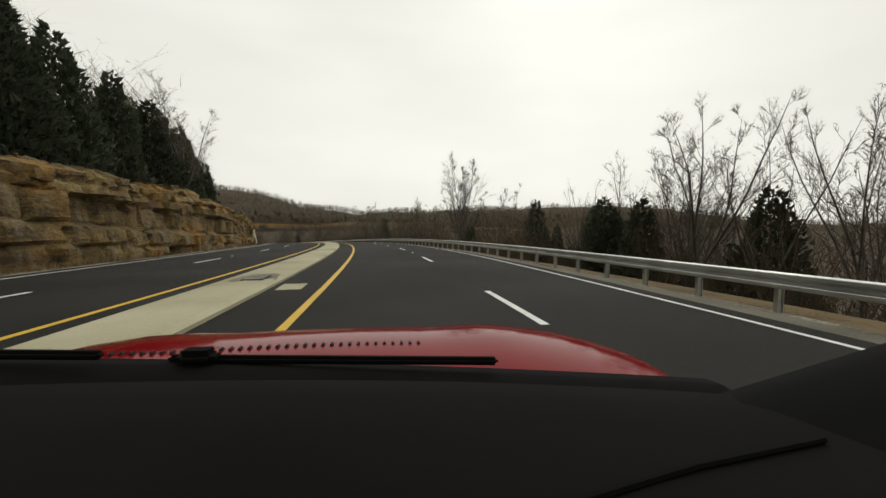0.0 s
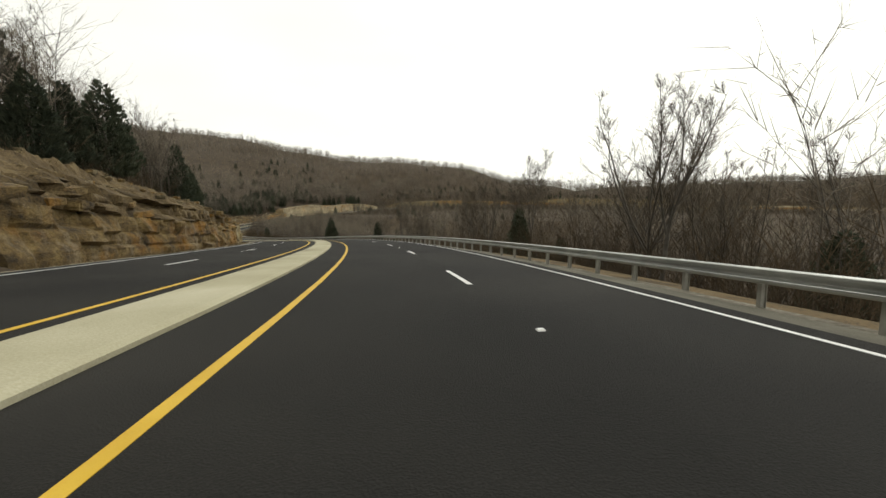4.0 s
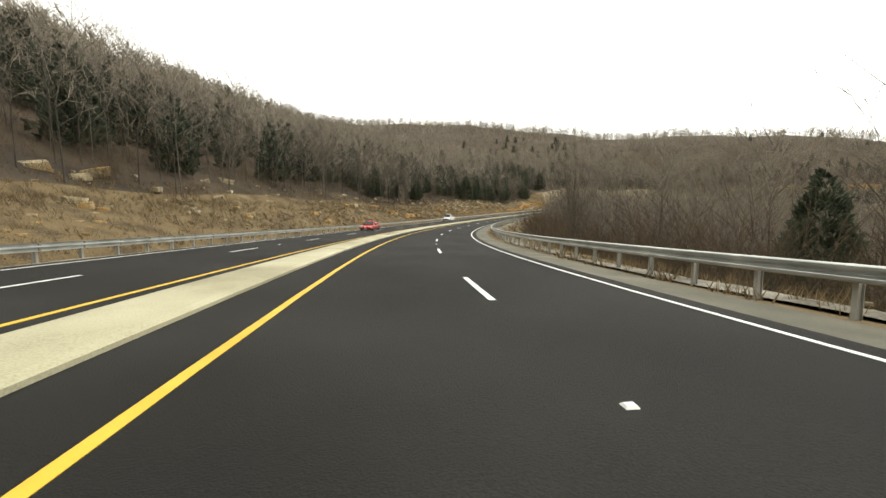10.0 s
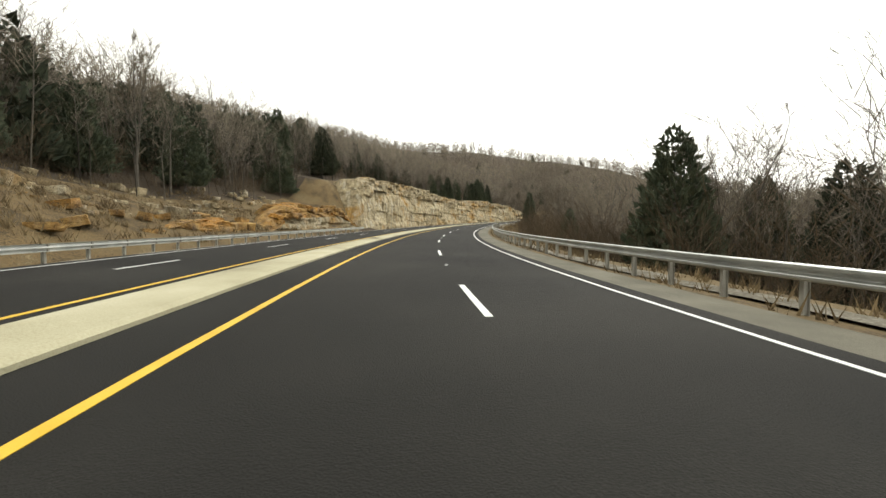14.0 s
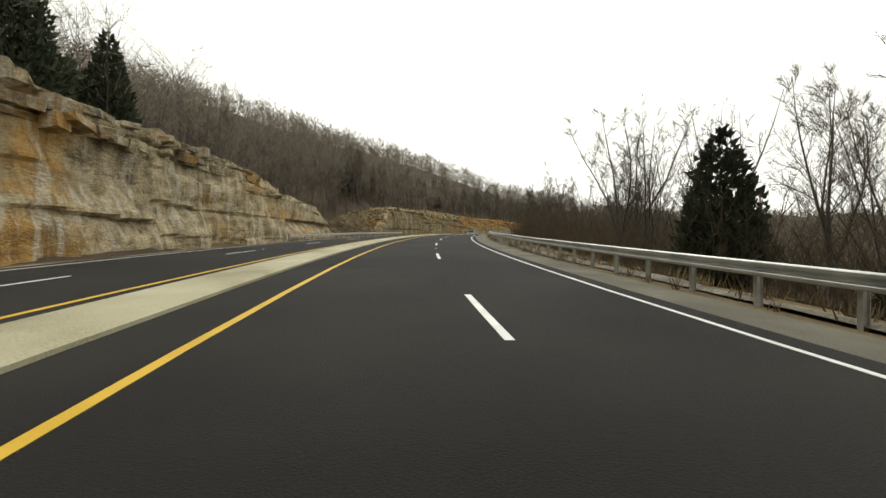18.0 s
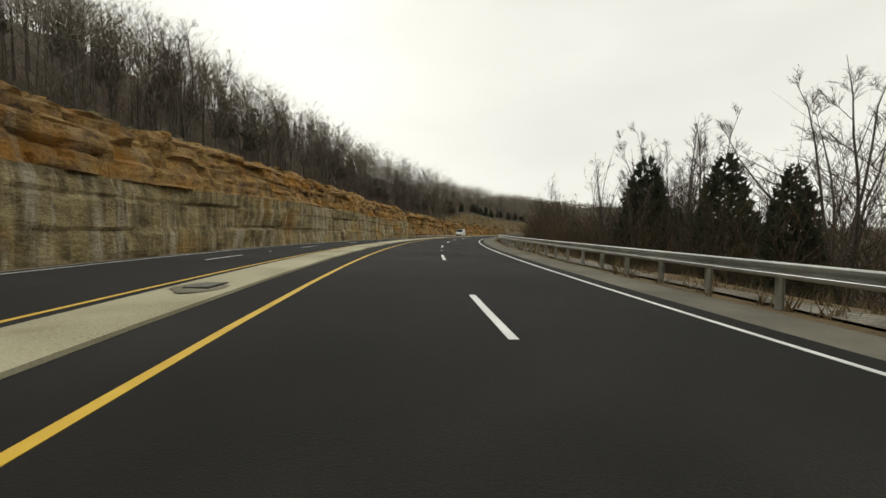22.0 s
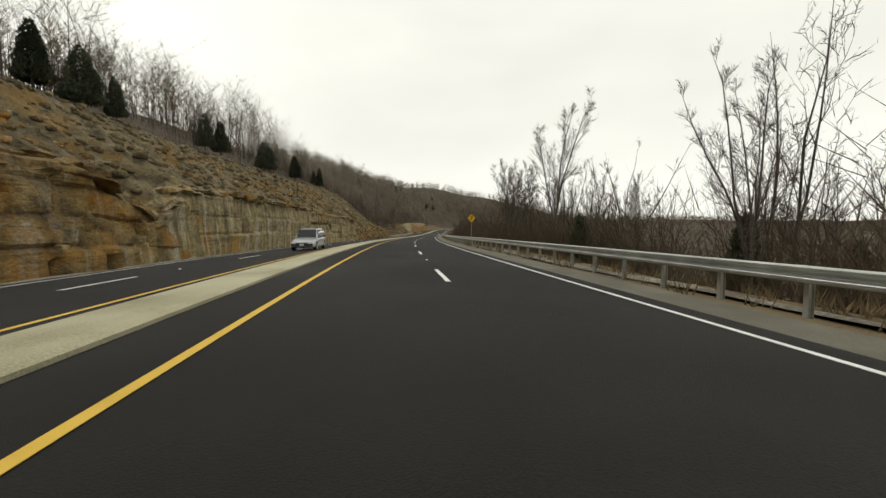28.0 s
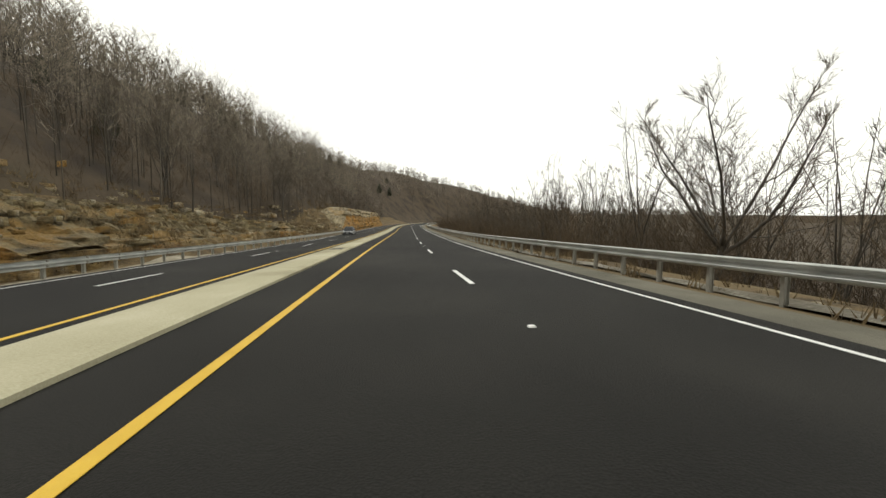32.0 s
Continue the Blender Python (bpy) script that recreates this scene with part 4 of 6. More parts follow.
def bare_tree(seed, height=14.0, fork=0.25, stems=4, fan=0.35, limbs=7, reach=0.42, thick=0.0085, boughs=6, twigs=6, fine=1.3):
    """Leafless hardwood: a trunk that forks into rising leaders, limbs that sweep upward, branches and a haze of fine twigs."""
    r = np.random.default_rng(seed)
    tv, tf, cv, cf = [], [], [], []

    def way(az, tilt):
        return np.array([math.cos(az) * math.sin(tilt), math.sin(az) * math.sin(tilt), math.cos(tilt)])

    def curve(p, d, ln, n, lift, wobble):
        pts = [np.asarray(p, float)]
        for _ in range(n):
            d = d + np.array([0, 0, lift]) + r.normal(0, wobble, 3)
            d = d / np.linalg.norm(d)
            pts.append(pts[-1] + d * ln / n)
        return pts

    def at(pts, f):
        g = min(f, 0.999) * (len(pts) - 1)
        i = int(g)
        return pts[i] + (pts[i + 1] - pts[i]) * (g - i), (pts[i + 1] - pts[i]) / np.linalg.norm(pts[i + 1] - pts[i])

    def bent(d, spread):
        side = np.cross(d, r.normal(0, 1, 3))
        side /= np.linalg.norm(side) + 1e-9
        return d * math.cos(spread) + side * math.sin(spread)

    base = height * thick
    bole = curve((0, 0, -0.4), way(r.uniform(0, 6.28), 0.05), height * fork + 0.4, 3, 0.05, 0.04)
    for i in range(3):
        tube(tv, tf, bole[i], bole[i + 1], base * (1.25 - 0.1 * i), base * (1.15 - 0.1 * i), 6)
    for m in range(stems):
        az = m * 6.283 / stems + r.normal(0, 0.35)
        start, _ = at(bole, r.uniform(0.75, 0.99))
        ln = height * (1 - fork) * (1.0 if m == 0 else r.uniform(0.78, 1.0))
        lead = curve(start, way(az, fan * r.uniform(0.35 if m else 0.1, 1.15)), ln, 6, 0.06, 0.09)
        thin = base * (0.95 if stems == 1 else 0.62) * r.uniform(0.8, 1.1)
        for i in range(6):
            tube(tv, tf, lead[i], lead[i + 1], thin * (1 - i / 6) ** 0.8 + 0.007, thin * (1 - (i + 1) / 6) ** 0.8 + 0.006, 5)
        count = max(3, int(round(limbs * 4 / max(stems, 2))))
        for b in range(count):
            f = 0.08 + 0.90 * (b + r.random()) / count
            p, d = at(lead, f)
            l1 = height * reach * (1.12 - f) * r.uniform(0.6, 1.1)
            limb = curve(p, bent(d, r.uniform(0.4, 0.85)), l1, 4, 0.17, 0.13)
            r1 = thin * (1 - f) ** 0.8 * 0.42 + 0.010
            for i in range(4):
                tube(tv, tf, limb[i], limb[i + 1], r1 * (1 - i / 4.3), r1 * (1 - (i + 1) / 4.3), 3)
            for c in range(boughs):
                q, e = at(limb, r.uniform(0.2, 1.0))
                l2 = l1 * r.uniform(0.22, 0.46) + 0.25
                bough = curve(q, bent(e, r.uniform(0.35, 0.8)), l2, 2, 0.22, 0.16)
                tube(cv, cf, bough[0], bough[1], 0.011, 0.007, 3)
                blade(cv, cf, bough[1], bough[2], 0.009)
                for g in range(twigs):
                    w, h = at(bough, r.uniform(0.15, 1.0))
                    tip = w + (bent(h, r.uniform(0.3, 0.8)) + np.array([0, 0, 0.25])) * (l2 * r.uniform(0.26, 0.5) + 0.12)
                    blade(cv, cf, w, tip, 0.0078 * fine)
                    for _ in range(2):
                        y = w + (tip - w) * r.uniform(0.2, 0.95)
                        blade(cv, cf, y, y + bent(h, r.uniform(0.4, 1.0)) * (l2 * r.uniform(0.16, 0.30) + 0.06), 0.0062 * fine)
    return (np.array(tv), tf), (np.array(cv), cf)


def cedar_shape(seed, height=8.0, width=0.34, tufts=2300, k=1.0):
    """Red cedar: short trunk and a dense ragged cone of small upswept sprays."""
    rng = np.random.default_rng(seed)
    tv, tf, cv, cf = [], [], [], []
    tube(tv, tf, (0, 0, -0.4), (0, 0, height * 0.5), height * 0.018, height * 0.010, 6)
    tube(tv, tf, (0, 0, height * 0.5), (0, 0, height * 0.93), height * 0.010, 0, 5)
    lobes = rng.uniform(0.8, 1.2, (7, 11))
    for i in range(tufts):
        f = 1 - math.sqrt(rng.random()) * 0.97
        az = rng.uniform(0, 2 * math.pi)
        lobe = lobes[int(f * 6.99), int(az / (2 * math.pi) * 11) % 11]
        rad = height * width * (1 - f) ** 0.65 * lobe * math.sqrt(rng.uniform(0.2, 1.0)) * min(1, 0.6 + f * 4)
        p = np.array([math.cos(az) * rad, math.sin(az) * rad, height * (0.04 + 0.93 * f)])
        ln = height * rng.uniform(0.025, 0.058) * k
        out = np.array([math.cos(az) * 0.6, math.sin(az) * 0.6, rng.uniform(0.3, 1.1)]) + rng.normal(0, 0.25, 3)
        out = out / np.linalg.norm(out)
        side = np.cross(out, rng.normal(0, 1, 3))
        side /= np.linalg.norm(side) + 1e-9
        upv = np.cross(side, out)
        w = ln * 0.38
        n = len(cv)
        cv.extend([p - side * w, p + side * w, p + out * ln, p - upv * w, p + upv * w])
        cf.extend([(n, n + 1, n + 2), (n + 3, n + 4, n + 2)])
    return (np.array(tv), tf), (np.array(cv), cf)


def tree_thing(name, trunk, crown, mats, label, category, group):
    thing = tagged(new(name), label, category, group)
    child("trunk", mesh_of("trunk", trunk[0], trunk[1], mats[0], True), thing)
    child("crown", mesh_of("crown", crown[0], crown[1], mats[1]), thing)
    return thing


BARE = [bare_tree(100, 14.5, 0.26, 4, 0.28, 12, 0.27), bare_tree(101, 14.5, 0.14, 6, 0.42, 12, 0.25), bare_tree(102, 14.0, 0.20, 6, 0.62, 12, 0.28), bare_tree(103, 14.5, 0.32, 3, 0.26, 12, 0.28), bare_tree(104, 15.0, 0.28, 3, 0.14, 12, 0.22), bare_tree(105, 14.5, 0.18, 5, 0.44, 12, 0.28), bare_tree(106, 10.5, 0.24, 7, 1.0, 13, 0.30, 0.012)]
CONE = [cedar_shape(200 + i, 8.0, (0.28, 0.23, 0.31)[i], 2600, 0.92) for i in range(3)]
LAB_BARE = "leafless grey-barked hardwood tree with fine bare twigs"
LAB_CEDAR = "dark green red cedar with dense ragged foliage"
first_bare = [tree_thing("bare_tree", *b, (BARK, TWIG), LAB_BARE, "tree", "bare trees along the highway") for b in BARE]
first_cedar = [tree_thing("cedar_tree", *c, (BARK, CEDAR), LAB_CEDAR, "tree", "cedars along the highway") for c in CONE]
used = set()


def plant(kinds, k, s, o, scale, turn, wide=1.0):
    m = stand(s, o, float(land(s, o)) - 0.1, turn) @ Matrix.Diagonal((scale * wide, scale * wide, scale, 1))
    ob = kinds[k]
    if ob.name in used:
        ob = copy_thing(ob, Matrix())
        ob.matrix_basis = m
    else:
        used.add(ob.name)
        ob.matrix_basis = m
    return ob


rng = np.random.default_rng(5)


def belt(kinds, lo, hi, near, far, n, size, side):
    for _ in range(n):
        s, o = rng.uniform(lo, hi), side * rng.uniform(near, far)
        plant(kinds, rng.integers(min(6, len(kinds))), s, o, rng.uniform(*size), rng.uniform(0, 360), rng.uniform(0.85, 1.2))


# single trees that stand out beside the road: station, offset, scale, kind, how wide
for s, o, k, kind, wide in ((15, 15, 0.85, 0, 1.2), (23, 12.8, 0.72, 5, 1.15), (26, 14.5, 0.6, 5, 1.2), (57, -21.2, 1.0, 5, 1.1), (63, 13.1, 1.1, 3, 1.1), (65, 14.2, 0.9, 1, 1.2), (94, 19.5, 1.0, 5, 1), (103, 10.5, 0.75, 2, 1), (117, 12.5, 1.0, 2, 1.3), (144, 11.7, 0.75, 2, 1), (318, -27, 1.2, 0, 1), (331, 33, 1.4, 2, 1), (354, 12.7, 1.0, 5, 1), (371, 37, 1.2, 5, 1), (405, 16, 1.0, 2, 1.2), (418, 22, 1.1, 5, 1.2)):
    plant(first_bare, kind, s, o, k, (s * 37) % 360, wide)
for s, o, k, kind, wide in ((426, -28, 1.0, 0, 1), (441, -28, 1.1, 1, 1), (454, -27.1, 1.0, 3, 1), (461, -27.2, 1.1, 0, 1), (514, 18, 0.75, 2, 1.3), (526, 38, 1.2, 0, 1), (539, -27, 1.05, 3, 1), (639, 16.3, 0.78, 3, 1), (641, 20.1, 0.75, 5, 1), (642, 14, 0.82, 0, 1.2), (645, 15.7, 0.95, 5, 1), (646, 12, 0.6, 2, 1.2), (651, 14, 1.0, 1, 1.2), (657, 13, 0.8, 2, 1.2), (686, 14, 0.95, 5, 1.3), (690, 16.8, 0.85, 5, 1.1)):
    plant(first_bare, kind, s, o, k, (s * 37) % 360, wide)
for s, o, k, kind, wide in ((719, 27.5, 1.0, 2, 1.2), (732, 15.0, 0.85, 2, 1.3), (736, 17.5, 0.95, 0, 1.2), (738, 14.0, 0.85, 3, 1.2), (741, 16.0, 0.9, 5, 1.2), (745, 13.5, 0.7, 2, 1.2), (747, 17, 0.85, 3, 1.2), (752, 14.1, 0.78, 5, 1.3), (772, 21.7, 1.05, 1, 1), (810, 16, 0.8, 1, 1.2), (826, 20, 1.05, 1, 1), (833, 20.2, 1.1, 5, 1.1), (848, 28, 1.15, 0, 1), (892, 14.1, 0.7, 2, 1.2), (896, 14.2, 0.65, 5, 1.4), (902, 14.3, 0.85, 1, 1.25)):
    plant(first_bare, kind, s, o, k, (s * 37) % 360, wide)
for s, o, k, kind, wide in ((905, 16, 0.85, 3, 1.2), (938, 13, 0.9, 4, 1), (943, 14, 0.8, 0, 1.1), (982, 12.2, 0.8, 4, 1), (993, 14.2, 0.8, 5, 1.2), (1000, 14.0, 1.12, 1, 1.25), (1025, 14.1, 0.85, 1, 1), (1048, 14.1, 1.15, 4, 1), (1060, 12.4, 0.85, 1, 0.9), (1062, 12.1, 0.9, 4, 0.9), (1064, 15, 0.95, 3, 1), (1071, 14.2, 1.05, 0, 1.15), (1085, 22, 1.1, 4, 1), (1104, 14.3, 0.7, 5, 1), (1113, 16, 0.75, 2, 1.1), (1119, 16.1, 0.78, 1, 1)):
    plant(first_bare, kind, s, o, k, (s * 37) % 360, wide)
for s, o, k, kind, wide in ((1167, 16.7, 0.9, 0, 1), (1177, 12.6, 1.05, 6, 1.05)):
    plant(first_bare, kind, s, o, k, (s * 37) % 360, wide)
for s, o, k, kind in ((238, -25, 1.3, 0), (246, -26.5, 1.5, 2), (252, -25, 1.25, 1), (262, -27, 1.4, 0), (271, -25.5, 1.05, 2), (229, -26, 1.5, 1), (676, -25.5, 1.5, 0), (681, -26.5, 1.4, 2), (688, -27, 1.3, 1), (778, 15, 1.15, 0), (782, 17, 1.2, 2), (770, 14.5, 0.8, 1)):
    plant(first_cedar, kind, s, o, k, (s * 53) % 360)
for s, o, k, kind in ((22, 15.5, 0.85, 2), (28, 13.5, 0.75, 0), (34, 15, 0.9, 2), (34, -23, 1.4, 2), (38, 17, 0.9, 2), (40, -23.5, 1.45, 0), (45, 16, 0.7, 0), (48, 27, 1.3, 0), (48, -23.5, 1.4, 1), (56, -23.5, 1.4, 2), (57, 22, 1.45, 1), (64, -23, 1.3, 0), (69, -21.3, 1.0, 1), (126, 21.7, 1.6, 1), (256, 21.7, 1.25, 1), (264, 10.7, 1.0, 0)):
    plant(first_cedar, kind, s, o, k, (s * 53) % 360)
for s, o, k, kind in ((372, 20, 1.1, 0), (525, 22.3, 1.3, 2), (526, 13.2, 1.15, 2), (531, 22, 1.25, 2), (560, 16, 0.8, 0), (612, 11.5, 1.15, 1), (638, -26, 1.2, 0), (646, -27, 1.3, 2), (652, -26.3, 1.3, 1), (660, -27, 1.2, 0), (664, 18, 1.0, 2), (672, -28, 1.15, 1), (673, 12.8, 1.0, 0), (802, 12.8, 0.95, 2), (810, 14, 0.8, 1), (817, 16, 1.1, 0)):
    plant(first_cedar, kind, s, o, k, (s * 53) % 360)
for s, o, k, kind in ((827, 16.1, 1.3, 2), (831, 17.5, 1.2, 0), (880, 16, 0.8, 2), (986, 15, 0.8, 1), (1040, 13, 0.6, 1)):
    plant(first_cedar, kind, s, o, k, (s * 53) % 360)
for s, o, k, kind, wide in ((716, 15, 0.95, 2, 1.1), (722, 16, 0.8, 5, 1), (884, 14, 0.78, 5, 1), (889, 16, 0.75, 1, 1), (1136, 13.5, 0.95, 4, 1), (1140, 16, 0.65, 1, 0.9), (1144, 14, 0.75, 5, 1), (1150, 15.5, 0.7, 1, 0.9)):
    plant(first_bare, kind, s, o, k, (s * 37) % 360, wide)
# belts of trees behind the right-hand guardrail and on top of the cuttings
belt(first_bare, 20, 180, 12, 26, 22, (0.55, 0.9), 1)
belt(first_bare, 395, 590, 13, 26, 30, (0.5, 0.75), 1)
belt(first_bare, 125, 240, 12, 24, 22, (0.6, 0.85), 1)
belt(first_bare, 660, 860, 13, 26, 34, (0.48, 0.74), 1)
belt(first_bare, 860, 1230, 13.5, 23, 74, (0.48, 0.72), 1)
belt(first_cedar, 20, 180, 13, 26, 26, (0.4, 0.8), 1)
belt(first_cedar, 640, 1250, 14, 28, 52, (0.35, 0.75), 1)
belt(first_cedar, 0, 130, 24, 38, 46, (1.2, 1.8), -1)
belt(first_cedar, 130, 330, 25, 45, 26, (0.9, 1.5), -1)
belt(first_bare, 130, 330, 25, 34, 16, (0.75, 1.1), -1)
belt(first_bare, 330, 560, 26.5, 36, 24, (0.6, 0.9), -1)
belt(first_cedar, 440, 700, 27, 45, 40, (0.9, 1.3), -1)
belt(first_cedar, 490, 600, 26, 42, 30, (1.0, 1.5), -1)
belt(first_bare, 560, 740, 25, 34, 14, (0.65, 0.9), -1)
belt(first_bare, 740, 950, 25.5, 33, 44, (0.75, 1.05), -1)
belt(first_cedar, 960, 1130, 28.8, 34, 26, (0.5, 0.75), -1)
belt(first_bare, 960, 1180, 29, 38, 12, (0.45, 0.65), -1)
belt(first_bare, 262, 322, 25, 32, 10, (0.95, 1.3), -1)
belt(first_bare, 1180, 1260, 25, 36, 10, (0.7, 1.0), -1)

# ---- far woods on the hills, each tree light but real geometry ----
def crowd_tree(seed, height=14.0, limbs=10, sprays=60, width=0.03, stem=0.10, low=0.22, twigs=0):
    """Leafless tree in a crowd: a thin stem, rising limbs and slivers for the rounded haze of twigs. Gives the count of stem faces too."""
    r = np.random.default_rng(seed)
    vs, fs = [], []
    a = np.array([r.normal(0, 0.35), r.normal(0, 0.35), height * 0.45])
    b = a + np.array([r.normal(0, 0.6), r.normal(0, 0.6), height * 0.42])
    tube(vs, fs, (0, 0, -0.5), a, stem, stem * 0.65, 3)
    tube(vs, fs, a, b, stem * 0.65, 0, 3)
    first, crown = r.uniform(low, low + 0.25), r.uniform(0.20, 0.32) * height
    ends = []
    for i in range(limbs):
        f = first + (0.9 - first) * (i + r.random()) / limbs
        q = a * (f / 0.45) if f < 0.45 else a + (b - a) * min(1, (f - 0.45) / 0.42)
        az, up = i * 2.4 + r.normal(0, 0.4), r.uniform(0.5, 1.2)
        full = math.sqrt(max(0.25, 1 - ((f - 0.58) / 0.50) ** 2))
        d = np.array([math.cos(az) * math.cos(up), math.sin(az) * math.cos(up), math.sin(up)])
        e = q + d * crown * full * r.uniform(0.8, 1.25)
        tube(vs, fs, q, e, stem * 0.32, 0, 3)
        ends.append((q, e, d))
    n = len(fs)
    for i in range(sprays):
        q, e, d = ends[i % limbs]
        g = q + (e - q) * r.uniform(0.2, 1.0)
        w = (d * 0.8 + r.normal(0, 0.5, 3) + np.array([0, 0, 0.5])) * crown * r.uniform(0.2, 0.44)
        blade(vs, fs, g, g + w, width)
        for _ in range(twigs):
            x = g + w * r.uniform(0.25, 0.95)
            blade(vs, fs, x, x + (w * 0.35 + r.normal(0, 0.22, 3) * np.linalg.norm(w)) * r.uniform(0.7, 1.3), width * 0.75)
    return np.array(vs), fs, n


def light_cedar(seed):
    (tv, tf), (cv, cf) = cedar_shape(seed, 9.0, 0.24, 330, 1.8)
    return cv, cf, 0


def scatter(name, shapes, places, mats, label, category):
    """Join many copies of a few shapes into one mesh. places: rows of x, y, z, turn, scale. Stem faces take the first material."""
    allv, tris, kinds, start = [], [], [], 0
    flat = []
    for vs, fs, stems in shapes:
        t, kind = [], []
        for k, f in enumerate(fs):
            new_tris = [(f[0], f[i], f[i + 1]) for i in range(1, len(f) - 1)]
            t += new_tris
            kind += [0 if k < stems else len(mats) - 1] * len(new_tris)
        flat.append((vs, np.array(t), np.array(kind)))
    for i, (x, y, z, a, k) in enumerate(places):
        vs, t, kind = flat[i % len(flat)]
        c, s_ = math.cos(a), math.sin(a)
        w = np.stack([(vs[:, 0] * c - vs[:, 1] * s_) * k + x, (vs[:, 0] * s_ + vs[:, 1] * c) * k + y, vs[:, 2] * k + z], 1)
        allv.append(w)
        tris.append(t + start)
        kinds.append(kind)
        start += len(vs)
    v, t = np.concatenate(allv), np.concatenate(tris)
    me = bpy.data.meshes.new(name)
    me.vertices.add(len(v))
    me.vertices.foreach_set("co", v.ravel())
    me.loops.add(t.size)
    me.loops.foreach_set("vertex_index", t.ravel())
    me.polygons.add(len(t))
    me.polygons.foreach_set("loop_start", np.arange(0, t.size, 3))
    me.polygons.foreach_set("loop_total", np.full(len(t), 3))
    for mat in mats:
        me.materials.append(mat)
    me.polygons.foreach_set("material_index", np.concatenate(kinds))
    me.update(calc_edges=True)
    return tagged(new(name, me), label, category, kind="stuff")


def hill_places(n, lo, hi, near, far, size, seed, side=-1, sink=0.3):
    r = np.random.default_rng(seed)
    s = r.uniform(lo, hi, n)
    o = side * (near + (far - near) * r.random(n))
    p = spot(s, o)
    s2, o2 = nearest(p[:, 0], p[:, 1])
    keep = np.abs(o2) > near - 2
    keep &= (p[:, 0] > inner_x[0]) & (p[:, 0] < inner_x[-1]) & (p[:, 1] > inner_y[0]) & (p[:, 1] < inner_y[-1])
    if side > 0:
        keep &= o2 > 0
    p = p[keep]
    _, _, z = ground_height(p[:, 0], p[:, 1])
    return [(p[i, 0], p[i, 1], z[i] - sink, r.uniform(0, 6.28), r.uniform(*size)) for i in range(len(p))]


HILL = [crowd_tree(300 + i, 12.0, 10, 62, 0.075, 0.11, 0.06) for i in range(8)]
RIDGE = [crowd_tree(380 + i, 10.5, 8, 44, 0.15, 0.12, 0.02) for i in range(8)]
SLOPE = [crowd_tree(360 + i, 14.0, 13, 62, 0.021, 0.085, 0.16, 2) for i in range(9)]
EDGE = []
for i in range(6):
    (tv, tf), (cv, cf) = bare_tree(340 + i, (12.0, 11.0, 13.0, 10.5, 12.0, 11.5)[i], (0.2, 0.12, 0.3, 0.16, 0.08, 0.24)[i], (3, 4, 2, 4, 5, 3)[i], (0.25, 0.42, 0.2, 0.5, 0.36, 0.34)[i], 4, 0.32, 0.0075, 3, 3, 2.1)
    EDGE.append((np.concatenate([tv, cv]), tf + [tuple(k + len(tv) for k in f) for f in cf], len(tf)))
places = hill_places(3600, -10, 1400, 62, 130, (0.8, 1.25), 11, sink=2.0)
scatter("hill_woods", HILL, places, (STEMS, WOODS), "leafless grey-brown woods covering the hillsides", "woods")
places = hill_places(4200, -10, 1000, 110, 330, (0.8, 1.4), 12, sink=3.2) + hill_places(3600, 480, 900, 250, 620, (0.85, 1.45), 37, sink=3.4) + hill_places(2600, 1180, 2250, 40, 180, (0.8, 1.2), 38, sink=2.4)
scatter("ridge_woods", RIDGE, places, (STEMS, WOODS), "leafless grey-brown woods along the far ridges", "woods")
places = hill_places(1900, -5, 985, 25.5, 42, (0.55, 0.95), 31) + hill_places(260, 985, 1180, 29.5, 44, (0.4, 0.68), 39) + hill_places(340, 1180, 1400, 25, 42, (0.65, 1.0), 40) + hill_places(1500, -5, 1400, 40, 68, (0.75, 1.15), 32) + hill_places(520, 640, 800, 28, 80, (0.7, 1.1), 46)
scatter("slope_woods", SLOPE, places, (STEMS, WOODS), "leafless hardwoods crowding the slope above the cuttings", "woods")
places = hill_places(330, -10, 700, 40, 200, (0.6, 1.1), 13) + hill_places(60, 700, 1500, 40, 150, (0.5, 0.9), 14) + hill_places(80, 150, 640, 60, 190, (0.6, 1.1), 15, 1) + hill_places(150, 380, 640, 30, 62, (0.7, 1.3), 19) + hill_places(70, 120, 380, 32, 62, (0.7, 1.2), 20) + hill_places(60, 740, 1000, 32, 60, (0.5, 0.9), 20)
scatter("hill_cedars", [light_cedar(400 + i) for i in range(4)], places, (CEDAR,), "scattered dark cedars among the leafless woods", "woods")
places = hill_places(900, 150, 620, 40, 240, (0.7, 1.1), 16, 1) + hill_places(700, 640, 1600, 40, 150, (0.8, 1.2), 17, 1) + hill_places(260, -10, 200, 40, 160, (0.8, 1.1), 18, 1)
scatter("valley_woods", HILL, places, (STEMS, WOODS), "leafless woods across the valley floor", "woods")
places = hill_places(260, 10, 185, 13.5, 40, (0.55, 0.95), 33, 1) + hill_places(50, 180, 390, 20, 60, (0.55, 0.85), 34, 1) + hill_places(250, 655, 860, 13.5, 34, (0.6, 1.1), 35, 1) + hill_places(560, 860, 1330, 13.5, 30, (0.62, 1.12), 36, 1)
more = hill_places(260, 395, 590, 14, 26, (0.5, 0.8), 48, 1) + hill_places(1250, 345, 600, 19, 80, (0.6, 1.05), 49, 1) + hill_places(260, 110, 240, 14, 40, (0.5, 0.85), 50, 1)
scatter("valley_edge_woods", SLOPE, more, (STEMS, WOODS), "brown leafless woods filling the valley edge", "woods")
scatter("roadside_woods", EDGE, places, (STEMS, TWIG), "leafless trees in a belt behind the guardrail", "woods")


